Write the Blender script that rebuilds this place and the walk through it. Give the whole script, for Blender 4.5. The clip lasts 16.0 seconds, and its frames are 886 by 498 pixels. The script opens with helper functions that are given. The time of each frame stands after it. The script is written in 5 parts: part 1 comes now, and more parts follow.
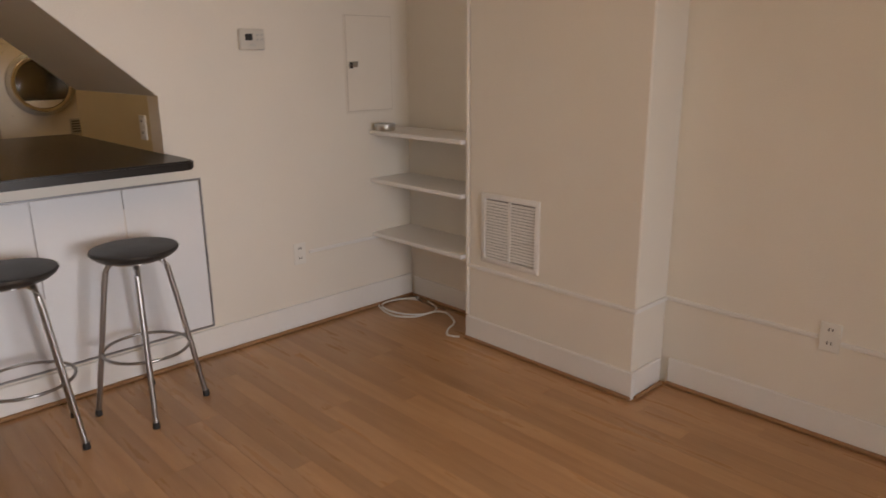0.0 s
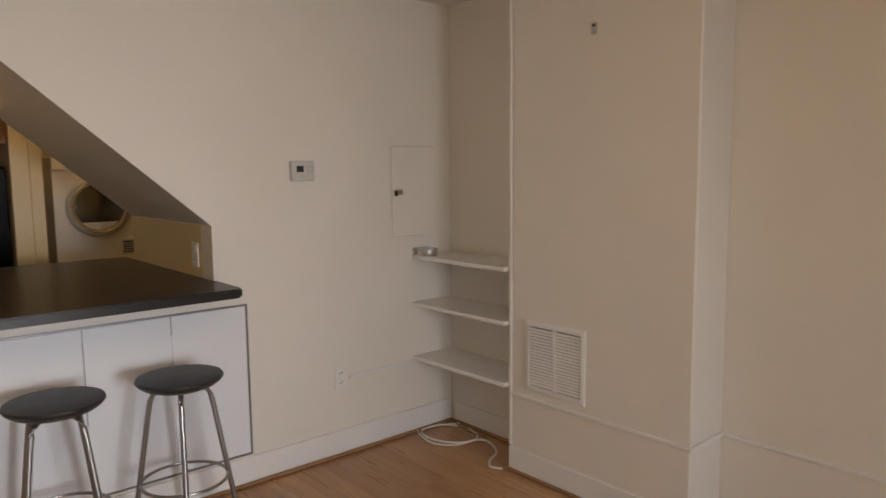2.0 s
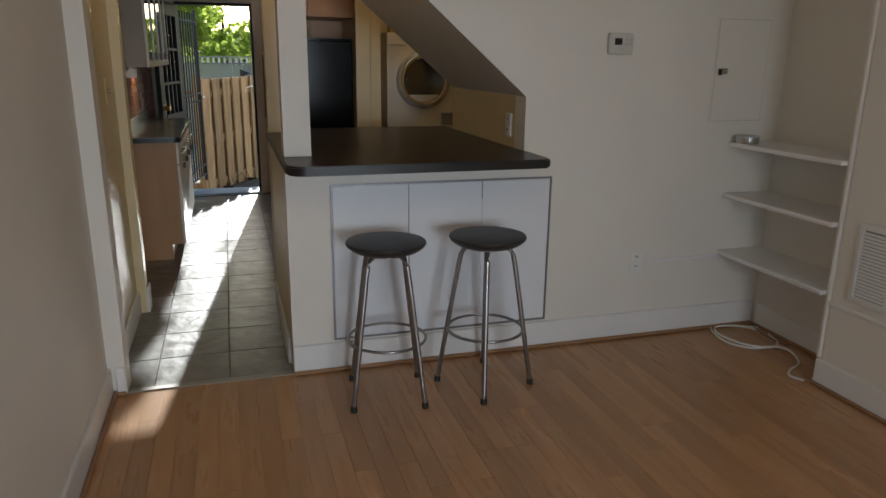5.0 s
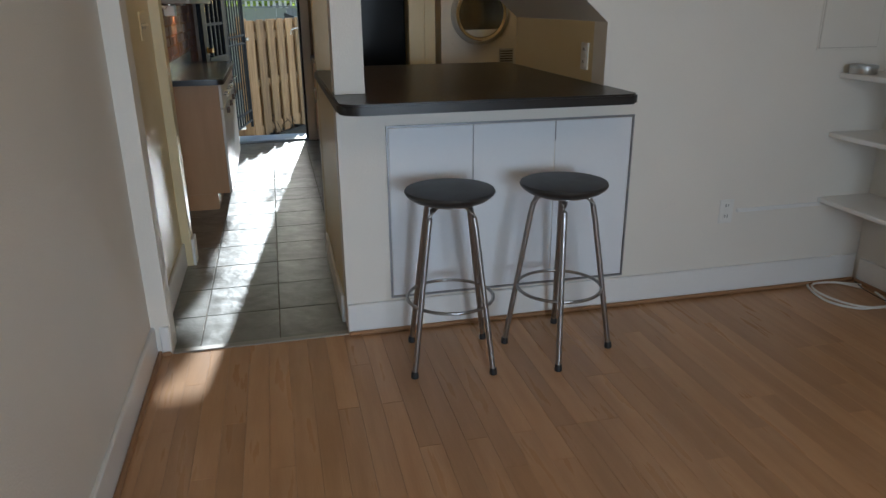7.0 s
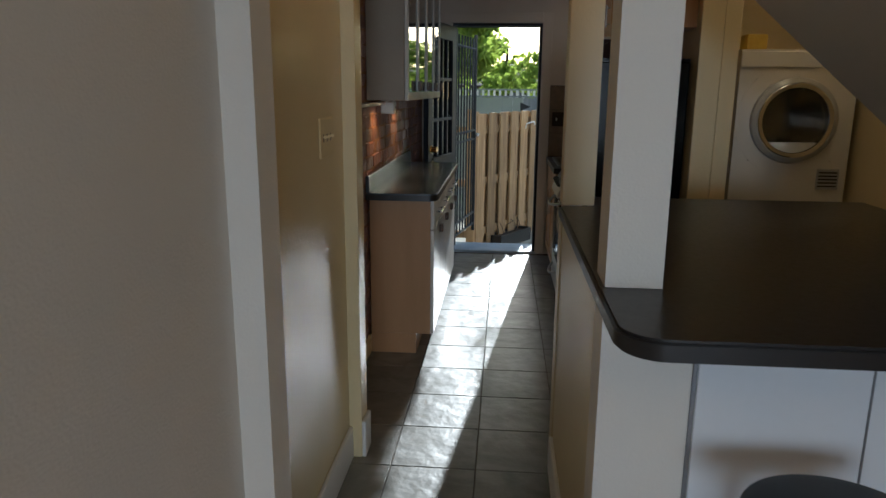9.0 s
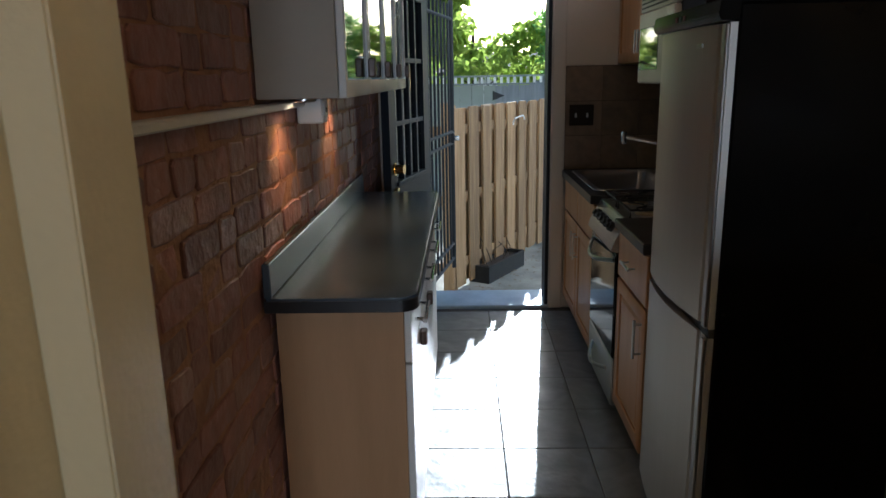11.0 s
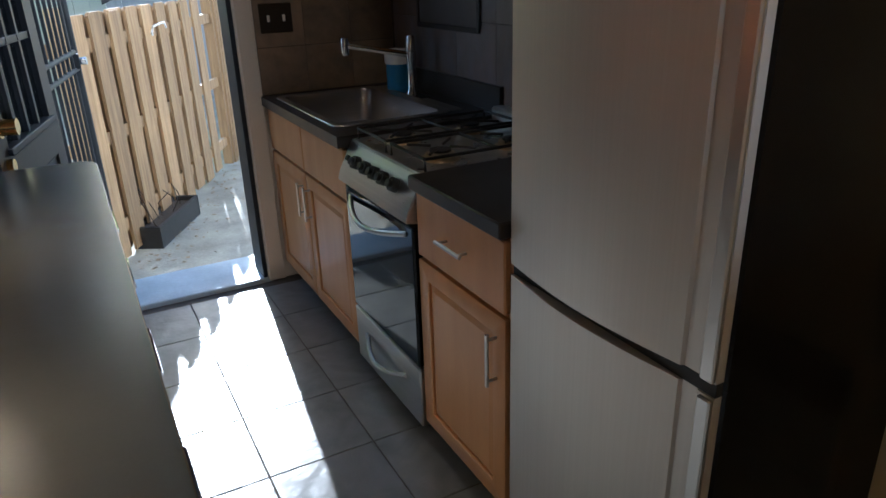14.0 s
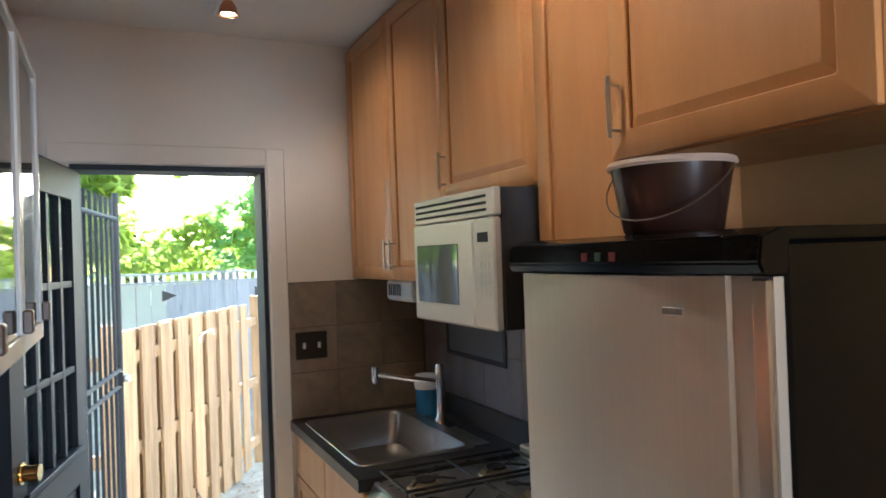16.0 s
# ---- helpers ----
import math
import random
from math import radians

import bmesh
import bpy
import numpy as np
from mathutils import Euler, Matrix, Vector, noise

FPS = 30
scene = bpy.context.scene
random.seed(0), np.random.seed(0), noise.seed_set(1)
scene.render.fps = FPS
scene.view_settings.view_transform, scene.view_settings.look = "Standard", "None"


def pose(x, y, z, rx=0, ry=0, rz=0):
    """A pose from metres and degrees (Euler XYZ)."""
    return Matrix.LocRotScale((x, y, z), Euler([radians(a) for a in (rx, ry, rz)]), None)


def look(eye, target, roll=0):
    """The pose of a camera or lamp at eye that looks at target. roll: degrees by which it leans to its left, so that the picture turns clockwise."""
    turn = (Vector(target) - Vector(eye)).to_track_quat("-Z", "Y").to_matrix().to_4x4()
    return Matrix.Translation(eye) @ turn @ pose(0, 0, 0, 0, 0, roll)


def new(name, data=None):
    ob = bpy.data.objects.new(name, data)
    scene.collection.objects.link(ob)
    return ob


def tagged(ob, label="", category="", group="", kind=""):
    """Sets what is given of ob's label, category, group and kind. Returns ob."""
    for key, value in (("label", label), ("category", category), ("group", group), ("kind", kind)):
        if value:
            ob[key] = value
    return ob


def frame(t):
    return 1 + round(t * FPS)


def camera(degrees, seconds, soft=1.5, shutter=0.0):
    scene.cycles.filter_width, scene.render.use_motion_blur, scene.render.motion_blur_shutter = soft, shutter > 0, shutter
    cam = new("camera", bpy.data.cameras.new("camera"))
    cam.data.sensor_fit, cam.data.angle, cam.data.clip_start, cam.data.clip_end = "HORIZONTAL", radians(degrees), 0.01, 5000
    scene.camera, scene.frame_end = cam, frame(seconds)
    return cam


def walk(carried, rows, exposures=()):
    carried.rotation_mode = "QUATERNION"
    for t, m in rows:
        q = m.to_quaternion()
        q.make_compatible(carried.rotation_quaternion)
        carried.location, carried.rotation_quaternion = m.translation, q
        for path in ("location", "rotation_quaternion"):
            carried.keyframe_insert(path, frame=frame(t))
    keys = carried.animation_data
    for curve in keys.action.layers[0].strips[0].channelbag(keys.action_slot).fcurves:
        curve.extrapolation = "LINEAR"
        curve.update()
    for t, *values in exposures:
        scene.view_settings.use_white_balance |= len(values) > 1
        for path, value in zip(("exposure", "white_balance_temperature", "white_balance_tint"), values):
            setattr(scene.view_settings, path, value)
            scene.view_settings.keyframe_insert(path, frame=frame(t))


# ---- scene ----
cam = camera(65.0, 16.0, 1.5, 0.15)
PATH = [
    (0, (0.864, 0.2, 1.51), (2.193, 1.596, 0.979), -0.5),
    (0.5, (0.866, 0.23, 1.574), (2.399, 1.447, 1.163), -1.7),
    (1, (0.866, 0.222, 1.59), (2.402, 1.443, 1.204), -2.0),
    (1.5, (0.873, 0.226, 1.582), (2.344, 1.532, 1.218), -1.7),
    (2, (0.841, 0.255, 1.603), (2.144, 1.756, 1.377), -0.6),
    (2.5, (0.819, 0.232, 1.587), (1.768, 1.987, 1.443), -0.4),
    (3, (0.759, 0.267, 1.607), (1.422, 2.15, 1.473), -0.2),
    (3.5, (0.708, 0.291, 1.601), (1.244, 2.213, 1.466), 0.1),
    (4, (0.723, 0.285, 1.637), (1.233, 2.211, 1.466), -0.0),
    (4.5, (0.771, 0.254, 1.617), (1.31, 2.151, 1.287), -0.1),
    (4.7, (0.772, 0.258, 1.567), (1.342, 2.12, 1.111), 0.4),
    (7, (0.772, 0.609, 1.434), (1.202, 2.444, 0.764), -0.5),
    (7.5, (0.819, 0.898, 1.456), (1.047, 2.802, 0.89), -1.0),
    (7.8, (0.858, 1.087, 1.477), (0.880, 3.027, 0.992), 0.4),
    (8, (0.884, 1.213, 1.491), (0.777, 3.16, 1.047), 1.3),
    (8.2, (0.892, 1.340, 1.500), (0.636, 3.273, 1.057), 1.8),
    (10.3, (0.532, 3.423, 1.468), (0.59, 5.354, 0.949), -1.1),
    (10.5, (0.531, 3.623, 1.447), (0.593, 5.548, 0.91), -0.7),
    (11, (0.545, 4.063, 1.481), (0.484, 6.005, 1.004), -1.1),
    (11.5, (0.51, 4.495, 1.482), (0.706, 6.435, 1.038), 0.0),
    (12, (0.509, 4.805, 1.477), (0.759, 6.724, 0.973), -1.3),
    (12.5, (0.535, 5.01, 1.456), (1.011, 6.857, 0.852), -2.7),
    (13, (0.442, 5.162, 1.454), (1.21, 6.861, 0.733), -3.3),
    (13.5, (0.392, 5.201, 1.423), (1.258, 6.816, 0.623), -1.9),
    (14, (0.393, 5.212, 1.436), (1.251, 6.854, 0.683), -1.9),
    (14.5, (0.376, 5.184, 1.552), (1.409, 6.845, 1.132), -0.4),
    (15, (0.37, 5.171, 1.612), (1.449, 6.847, 1.444), -0.8),
    (15.5, (0.369, 5.176, 1.639), (1.457, 6.853, 1.594), -0.6),
    (16, (0.468, 5.237, 1.64), (1.317, 7.048, 1.659), -2.0),
]
EXPO = [(0.0, 1.35, 7000, 19), (1.5, 1.35, 6800, 17), (2.5, 1.25, 6600, 13), (3.0, 1.05, 6600, 12), (3.5, 0.85, 6450, 11), (4.5, 0.65, 6100, 9), (7.0, 0.9, 5450, 5), (7.5, 0.6, 5450, 5), (8.0, 0.57, 5500, 5), (10.3, 0.5, 5250, 5),
        (11.0, 0.9, 5150, 7), (11.5, 1.4, 5050, 7), (12.0, 1.75, 5000, 8), (13.0, 1.85, 5100, 9), (14.0, 1.85, 5050, 9), (14.5, 2.1, 5100, 8), (15.0, 2.55, 5250, 8), (16.0, 3.0, 5280, 8)]
walk(cam, [(t, look(eye, target, roll)) for t, eye, target, roll in PATH], EXPO)

# ---- world, sun and lamps ----
SUN = Vector((0.122, 1.0, 0.372)).normalized()
world = bpy.data.worlds.new("sky")
scene.world = world
world.use_nodes = True
wn = world.node_tree.nodes
sky = wn.new("ShaderNodeTexSky")
sky.sky_type = "NISHITA"
sky.sun_disc = False
sky.sun_elevation = math.asin(SUN.z)
sky.sun_rotation = math.atan2(SUN.x, SUN.y)
world.node_tree.links.new(sky.outputs[0], wn["Background"].inputs[0])
wn["Background"].inputs[1].default_value = 0.15

sun_data = bpy.data.lights.new("sun", "SUN")
sun_data.energy, sun_data.angle, sun_data.color = 5.0, radians(0.55), (1.0, 0.95, 0.86)
sun_lamp = new("sun", sun_data)
sun_lamp.matrix_world = look(SUN * 30, (0, 0, 0))


def area(name, eye, target, sx, sy, watts, color):
    d = bpy.data.lights.new(name, "AREA")
    d.shape, d.size, d.size_y, d.energy, d.color = "RECTANGLE", sx, sy, watts, color
    d.spread = radians(78)
    ob = new(name, d)
    ob.matrix_world = look(eye, target)
    return ob


def spot(name, eye, target, watts, angle, blend, color, radius=0.03):
    d = bpy.data.lights.new(name, "SPOT")
    d.energy, d.spot_size, d.spot_blend, d.color, d.shadow_soft_size = watts, radians(angle), blend, color, radius
    ob = new(name, d)
    ob.matrix_world = look(eye, target)
    return ob


WARM = (1.0, 0.80, 0.56)
# daylight in the front windows behind the walk, and in the back door
area("window_daylight", (1.55, -3.14, 1.3), (1.1, 2.0, 0.55), 1.4, 1.5, 11, (0.90, 0.95, 1.0))
# warm lamps
# unseen living room lamp, added to warm the walls and alcove
lamp = bpy.data.lights.new("room_fill_lamp", "POINT")
lamp.energy, lamp.color, lamp.shadow_soft_size = 5.6, (1.0, 0.72, 0.42), 0.09
new("room_fill_lamp", lamp).location = (1.45, 0.9, 2.40)
lamp = bpy.data.lights.new("hall_lamp_glow", "POINT")
lamp.energy, lamp.color, lamp.shadow_soft_size = 1.3, (1.0, 0.62, 0.27), 0.05
new("hall_lamp_glow", lamp).location = (0.90, 4.36, 2.29)
# unseen lamp, added to brighten the dryer
spot("laundry_fill_lamp", (2.20, 5.50, 2.52), (2.2, 5.55, 0), 2.2, 150, 0.6, (1.0, 0.72, 0.40), 0.05)
spot("track_glow", (0.85, 7.85, 2.55), (1.3, 7.9, 1.9), 3.0, 110, 0.7, WARM)
spot("track_glow", (0.85, 6.55, 2.55), (1.5, 6.45, 1.9), 4.6, 120, 0.7, WARM)
for y in (6.03, 6.75):
    spot("puck_glow", (0.105, y, 1.418), (0.045, y + 0.01, 0.9), 2.2, 105, 0.8, (1.0, 0.5, 0.18), 0.015)


# ---- materials ----
def mat(name, a, b=None, rough=0.5, metal=0.0, scale=6.0, stretch=(1, 1, 1), bump=0.0, bump_scale=60.0, fine=0.0, coords="Object",
        rand=0.0, spec=0.5, rough_var=0.0, transmission=0.0, ior=1.45, distortion=0.0):
    """A principled surface: two tones at a large scale, a fine grain, a relief, and a change of tone from piece to piece."""
    m = bpy.data.materials.new(name)
    m.use_nodes = True
    t = m.node_tree
    n, l = t.nodes, t.links
    p = n["Principled BSDF"]
    b = b or a
    co = n.new("ShaderNodeTexCoord")
    mp = n.new("ShaderNodeMapping")
    mp.inputs["Scale"].default_value = stretch
    l.new(co.outputs[coords], mp.inputs[0])
    vec = mp.outputs[0]
    if rand:
        info = n.new("ShaderNodeObjectInfo")
        off = n.new("ShaderNodeVectorMath")
        off.operation = "MULTIPLY_ADD"
        off.inputs[1].default_value = (37, 53, 71)
        l.new(info.outputs["Random"], off.inputs[0])
        l.new(vec, off.inputs[2])
        vec = off.outputs[0]
    ns = n.new("ShaderNodeTexNoise")
    ns.inputs["Scale"].default_value, ns.inputs["Detail"].default_value = scale, 5
    ns.inputs["Distortion"].default_value = distortion
    l.new(vec, ns.inputs["Vector"])
    mix = n.new("ShaderNodeMix")
    mix.data_type = "RGBA"
    mix.inputs[6].default_value, mix.inputs[7].default_value = (*a, 1), (*b, 1)
    rmp = n.new("ShaderNodeMapRange")
    rmp.inputs[1].default_value, rmp.inputs[2].default_value = 0.3, 0.7
    l.new(ns.outputs[0], rmp.inputs[0])
    l.new(rmp.outputs[0], mix.inputs[0])
    col = mix.outputs[2]
    fn = n.new("ShaderNodeTexNoise")
    fn.inputs["Scale"].default_value, fn.inputs["Detail"].default_value = bump_scale, 4
    l.new(vec, fn.inputs["Vector"])
    if fine or rand:
        hsv = n.new("ShaderNodeHueSaturation")
        add = n.new("ShaderNodeMath")
        add.operation = "MULTIPLY_ADD"
        l.new(fn.outputs[0], add.inputs[0])
        add.inputs[1].default_value, add.inputs[2].default_value = 2 * fine, 1 - fine
        val = add.outputs[0]
        if rand:
            r2 = n.new("ShaderNodeMath")
            r2.operation = "MULTIPLY_ADD"
            l.new(info.outputs["Random"], r2.inputs[0])
            r2.inputs[1].default_value, r2.inputs[2].default_value = 2 * rand, 1 - rand
            pr = n.new("ShaderNodeMath")
            pr.operation = "MULTIPLY"
            l.new(val, pr.inputs[0])
            l.new(r2.outputs[0], pr.inputs[1])
            val = pr.outputs[0]
        l.new(val, hsv.inputs["Value"])
        l.new(col, hsv.inputs["Color"])
        col = hsv.outputs[0]
    l.new(col, p.inputs["Base Color"])
    p.inputs["Metallic"].default_value = metal
    p.inputs["Specular IOR Level"].default_value = spec
    p.inputs["IOR"].default_value = ior
    p.inputs["Transmission Weight"].default_value = transmission
    if rough_var:
        rr = n.new("ShaderNodeMapRange")
        rr.inputs[3].default_value, rr.inputs[4].default_value = rough - rough_var, rough + rough_var
        l.new(ns.outputs[0], rr.inputs[0])
        l.new(rr.outputs[0], p.inputs["Roughness"])
    else:
        p.inputs["Roughness"].default_value = rough
    if bump:
        bp = n.new("ShaderNodeBump")
        bp.inputs["Strength"].default_value, bp.inputs["Distance"].default_value = 1.0, bump
        l.new(fn.outputs[0], bp.inputs["Height"])
        l.new(bp.outputs[0], p.inputs["Normal"])
    return m


def glow(name, color, strength):
    m = bpy.data.materials.new(name)
    m.use_nodes = True
    p = m.node_tree.nodes["Principled BSDF"]
    p.inputs["Base Color"].default_value = (*color, 1)
    p.inputs["Emission Color"].default_value = (*color, 1)
    p.inputs["Emission Strength"].default_value = strength
    return m


def leafy(name, a, b, through_color):
    m = bpy.data.materials.new(name)
    m.use_nodes = True
    n, l = m.node_tree.nodes, m.node_tree.links
    p = n["Principled BSDF"]
    geo = n.new("ShaderNodeNewGeometry")
    mix = n.new("ShaderNodeMix")
    mix.data_type = "RGBA"
    mix.inputs[6].default_value, mix.inputs[7].default_value = (*a, 1), (*b, 1)
    l.new(geo.outputs["Random Per Island"], mix.inputs[0])
    l.new(mix.outputs[2], p.inputs["Base Color"])
    p.inputs["Roughness"].default_value = 0.5
    tr = n.new("ShaderNodeBsdfTranslucent")
    tr.inputs[0].default_value = (*through_color, 1)
    ms = n.new("ShaderNodeMixShader")
    ms.inputs[0].default_value = 0.62
    l.new(p.outputs[0], ms.inputs[1])
    l.new(tr.outputs[0], ms.inputs[2])
    l.new(ms.outputs[0], n["Material Output"].inputs[0])
    return m


PAINT = mat("wall_paint", (0.80, 0.76, 0.69), (0.76, 0.72, 0.65), 0.55, scale=1.3, bump=0.0012, bump_scale=160, fine=0.02)
CREAM = mat("cream_paint", (0.72, 0.60, 0.36), (0.68, 0.56, 0.32), 0.35, scale=2.0, bump=0.001, bump_scale=90, fine=0.02)
KPAINT = mat("kitchen_paint", (0.74, 0.66, 0.56), (0.70, 0.62, 0.52), 0.6, scale=1.5, bump=0.001, bump_scale=150, fine=0.02)
WHITE = mat("white_trim_paint", (0.82, 0.81, 0.79), (0.78, 0.77, 0.75), 0.35, scale=3.0, bump=0.0006, bump_scale=60, fine=0.02)
PANEL = mat("white_panel", (0.80, 0.82, 0.85), (0.77, 0.79, 0.82), 0.4, scale=2.0, fine=0.015)
CEIL = mat("ceiling_paint", (0.78, 0.75, 0.70), (0.74, 0.71, 0.66), 0.8, scale=1.2, bump=0.001, bump_scale=120, fine=0.02)
GREYTRIM = mat("grey_metal_strip", (0.30, 0.30, 0.31), (0.24, 0.24, 0.25), 0.4, 0.7, scale=8)
PLASTIC = mat("white_plastic", (0.80, 0.79, 0.75), (0.76, 0.75, 0.71), 0.35, scale=20)
DARK = mat("dark_slot", (0.02, 0.02, 0.02), rough=0.6)
OAKFLOOR = mat("maple_floor", (0.51, 0.30, 0.155), (0.42, 0.235, 0.112), 0.29, scale=3.0, stretch=(7, 0.6, 1), bump=0.0004, bump_scale=30, fine=0.07,
               rand=0.13, rough_var=0.06)
SHOE = mat("shoe_moulding_wood", (0.36, 0.20, 0.10), (0.28, 0.15, 0.07), 0.45, scale=5, fine=0.1)
SUBFLOOR = mat("dark_joint", (0.22, 0.125, 0.07), (0.18, 0.10, 0.05), 0.8, scale=10)
SLATE = mat("slate_tile", (0.20, 0.197, 0.176), (0.12, 0.12, 0.108), 0.34, scale=5.0, spec=1.0, bump=0.006, bump_scale=9, fine=0.22, rand=0.12, rough_var=0.12,
            distortion=1.5)
GROUT = mat("grout", (0.13, 0.105, 0.08), (0.08, 0.068, 0.055), 0.9, scale=30, bump=0.001)
BRICK = mat("old_brick", (0.37, 0.175, 0.135), (0.25, 0.13, 0.11), 0.45, scale=9, bump=0.010, bump_scale=22, fine=0.3, rand=0.3)
BRICKPALE = mat("limewashed_brick", (0.35, 0.225, 0.19), (0.28, 0.145, 0.115), 0.40, scale=14, bump=0.012, bump_scale=24, fine=0.3, rand=0.3)
MORTAR = mat("rough_mortar", (0.48, 0.28, 0.16), (0.30, 0.155, 0.095), 0.9, scale=8, bump=0.016, bump_scale=26, fine=0.25)
MAPLE = mat("maple_cabinet", (0.56, 0.285, 0.11), (0.48, 0.23, 0.085), 0.33, scale=2.2, stretch=(6, 6, 0.7), bump=0.0003, bump_scale=40, fine=0.06, rough_var=0.05)
MAPLEPALE = mat("pale_cabinet_panel", (0.48, 0.275, 0.135), (0.42, 0.235, 0.11), 0.4, scale=2.2, stretch=(6, 6, 0.7), bump=0.0003, bump_scale=40, fine=0.05)
CABWHITE = mat("white_cabinet", (0.76, 0.73, 0.67), (0.72, 0.69, 0.63), 0.3, scale=3)
BLACKTOP = mat("black_laminate", (0.022, 0.019, 0.017), (0.018, 0.016, 0.015), 0.33, scale=60, bump=0.0001, bump_scale=220, fine=0.05, rough_var=0.06)
# the blue in this dark laminate stands in for the sky's reflection
SLATETOP = mat("sky_tinted_laminate", (0.076, 0.100, 0.126), (0.056, 0.074, 0.093), 0.25, scale=2.5, spec=0.8, bump=0.0001, bump_scale=200, fine=0.05, rough_var=0.08)
DARKTOP = mat("charcoal_laminate", (0.034, 0.031, 0.029), (0.026, 0.024, 0.023), 0.34, scale=5, bump=0.0001, bump_scale=200, fine=0.08, rough_var=0.06)
COOKTOP = mat("grey_cooktop_steel", (0.34, 0.33, 0.31), (0.24, 0.23, 0.215), 0.30, 0.6, scale=9, rough_var=0.1, fine=0.1)
BURNER = mat("tarnished_burner_metal", (0.70, 0.56, 0.36), (0.48, 0.36, 0.22), 0.3, 0.9, scale=40)
RUSTSLATE = mat("rusty_slate_tile", (0.20, 0.19, 0.195), (0.20, 0.14, 0.105), 0.45, scale=4, stretch=(1, 1, 0.5), bump=0.002, bump_scale=20, fine=0.2, rand=0.12, distortion=1.5)
STEEL = mat("brushed_steel", (0.56, 0.54, 0.51), (0.50, 0.48, 0.45), 0.30, 1.0, scale=3, stretch=(1, 1, 60), bump=0.00008, bump_scale=30, rough_var=0.05)
FRIDGESTEEL = mat("fridge_steel", (0.60, 0.565, 0.51), (0.57, 0.535, 0.48), 0.40, 0.55, scale=2, stretch=(1, 90, 1), bump=0.00004, bump_scale=30, rough_var=0.04)
STOOLSTEEL = mat("dull_steel", (0.33, 0.32, 0.31), rough=0.28, metal=1.0)
CHROME = mat("chrome", (0.72, 0.72, 0.72), rough=0.12, metal=1.0)
NICKEL = mat("satin_nickel", (0.55, 0.53, 0.50), rough=0.28, metal=1.0)
BRASS = mat("brass", (0.72, 0.48, 0.16), rough=0.2, metal=1.0)
BLACKGLOSS = mat("black_gloss", (0.004, 0.0036, 0.0032), (0.006, 0.0055, 0.005), 0.15, scale=5, spec=0.17, rough_var=0.05)
DRUM = mat("drum_steel", (0.34, 0.335, 0.32), (0.28, 0.275, 0.26), 0.15, 1.0, scale=8)
DOORGREY = mat("grey_door_ring", (0.40, 0.40, 0.38), (0.35, 0.35, 0.33), 0.3, scale=6)
# beige darkened because the wall cabinet's end stands in shade
CARCASS = mat("shaded_beige_board", (0.40, 0.34, 0.26), (0.36, 0.30, 0.23), 0.4, scale=3, fine=0.03)
DULLSHEET = mat("dull_grey_sheet", (0.13, 0.12, 0.115), (0.09, 0.085, 0.08), 0.35, scale=4, rough_var=0.1)
BLACKMATT = mat("black_plastic", (0.02, 0.02, 0.02), (0.03, 0.03, 0.03), 0.5, scale=20)
VINYL = mat("black_vinyl", (0.022, 0.021, 0.021), (0.03, 0.028, 0.027), 0.42, scale=12, bump=0.0004, bump_scale=180, rough_var=0.08)
IRON = mat("black_iron_paint", (0.022, 0.026, 0.032), (0.026, 0.03, 0.036), 0.5, scale=12, spec=0.25, bump=0.0006, bump_scale=60)
DOORPAINT = mat("black_door_paint", (0.016, 0.020, 0.027), (0.012, 0.015, 0.02), 0.5, scale=4, spec=0.25, bump=0.0005, bump_scale=50)
APPLIANCE = mat("white_enamel", (0.62, 0.60, 0.55), (0.59, 0.57, 0.52), 0.25, scale=5)
BROWN = mat("brown_pull", (0.12, 0.07, 0.045), (0.09, 0.05, 0.03), 0.4, scale=20)
BUCKET = mat("brown_bucket", (0.042, 0.020, 0.015), (0.034, 0.016, 0.012), 0.25, scale=6)
STONESPLASH = mat("stone_backsplash", (0.27, 0.195, 0.125), (0.175, 0.135, 0.10), 0.45, scale=5, bump=0.002, bump_scale=25, fine=0.25, rand=0.15, distortion=1.2)
FENCEWOOD = mat("fence_pine", (0.41, 0.27, 0.135), (0.24, 0.15, 0.076), 0.75, scale=4, stretch=(8, 8, 0.6), bump=0.002, bump_scale=40, fine=0.2, rand=0.22)
GREYWOOD = mat("weathered_wood", (0.30, 0.31, 0.32), (0.22, 0.23, 0.24), 0.85, scale=3, stretch=(6, 6, 0.5), bump=0.002, bump_scale=30, fine=0.15)
PALEWALL = mat("pale_green_board", (0.36, 0.38, 0.33), (0.31, 0.33, 0.28), 0.8, scale=2, fine=0.1)
CONCRETE = mat("patio_concrete", (0.42, 0.40, 0.33), (0.25, 0.245, 0.20), 0.9, scale=4, bump=0.003, bump_scale=40, fine=0.2)
SILLPAINT = mat("blue_grey_sill", (0.55, 0.63, 0.66), (0.38, 0.46, 0.50), 0.45, scale=5, bump=0.001, bump_scale=50, fine=0.15)
SOIL = mat("planter_soil", (0.05, 0.035, 0.025), (0.08, 0.06, 0.04), 0.95, scale=30, bump=0.006, bump_scale=60)
BARK = mat("bark", (0.09, 0.065, 0.045), (0.05, 0.035, 0.025), 0.9, scale=8, bump=0.01, bump_scale=25)
ROOFTILE = mat("brown_roofing", (0.12, 0.075, 0.05), (0.08, 0.05, 0.035), 0.85, scale=6, bump=0.004, bump_scale=30)
GLASS = mat("window_glass", (1, 1, 1), rough=0.02, transmission=1.0, ior=1.45)
DRYERGLASS = mat("dryer_glass", (0.85, 0.85, 0.84), rough=0.03, transmission=1.0, ior=1.12, spec=0.3)
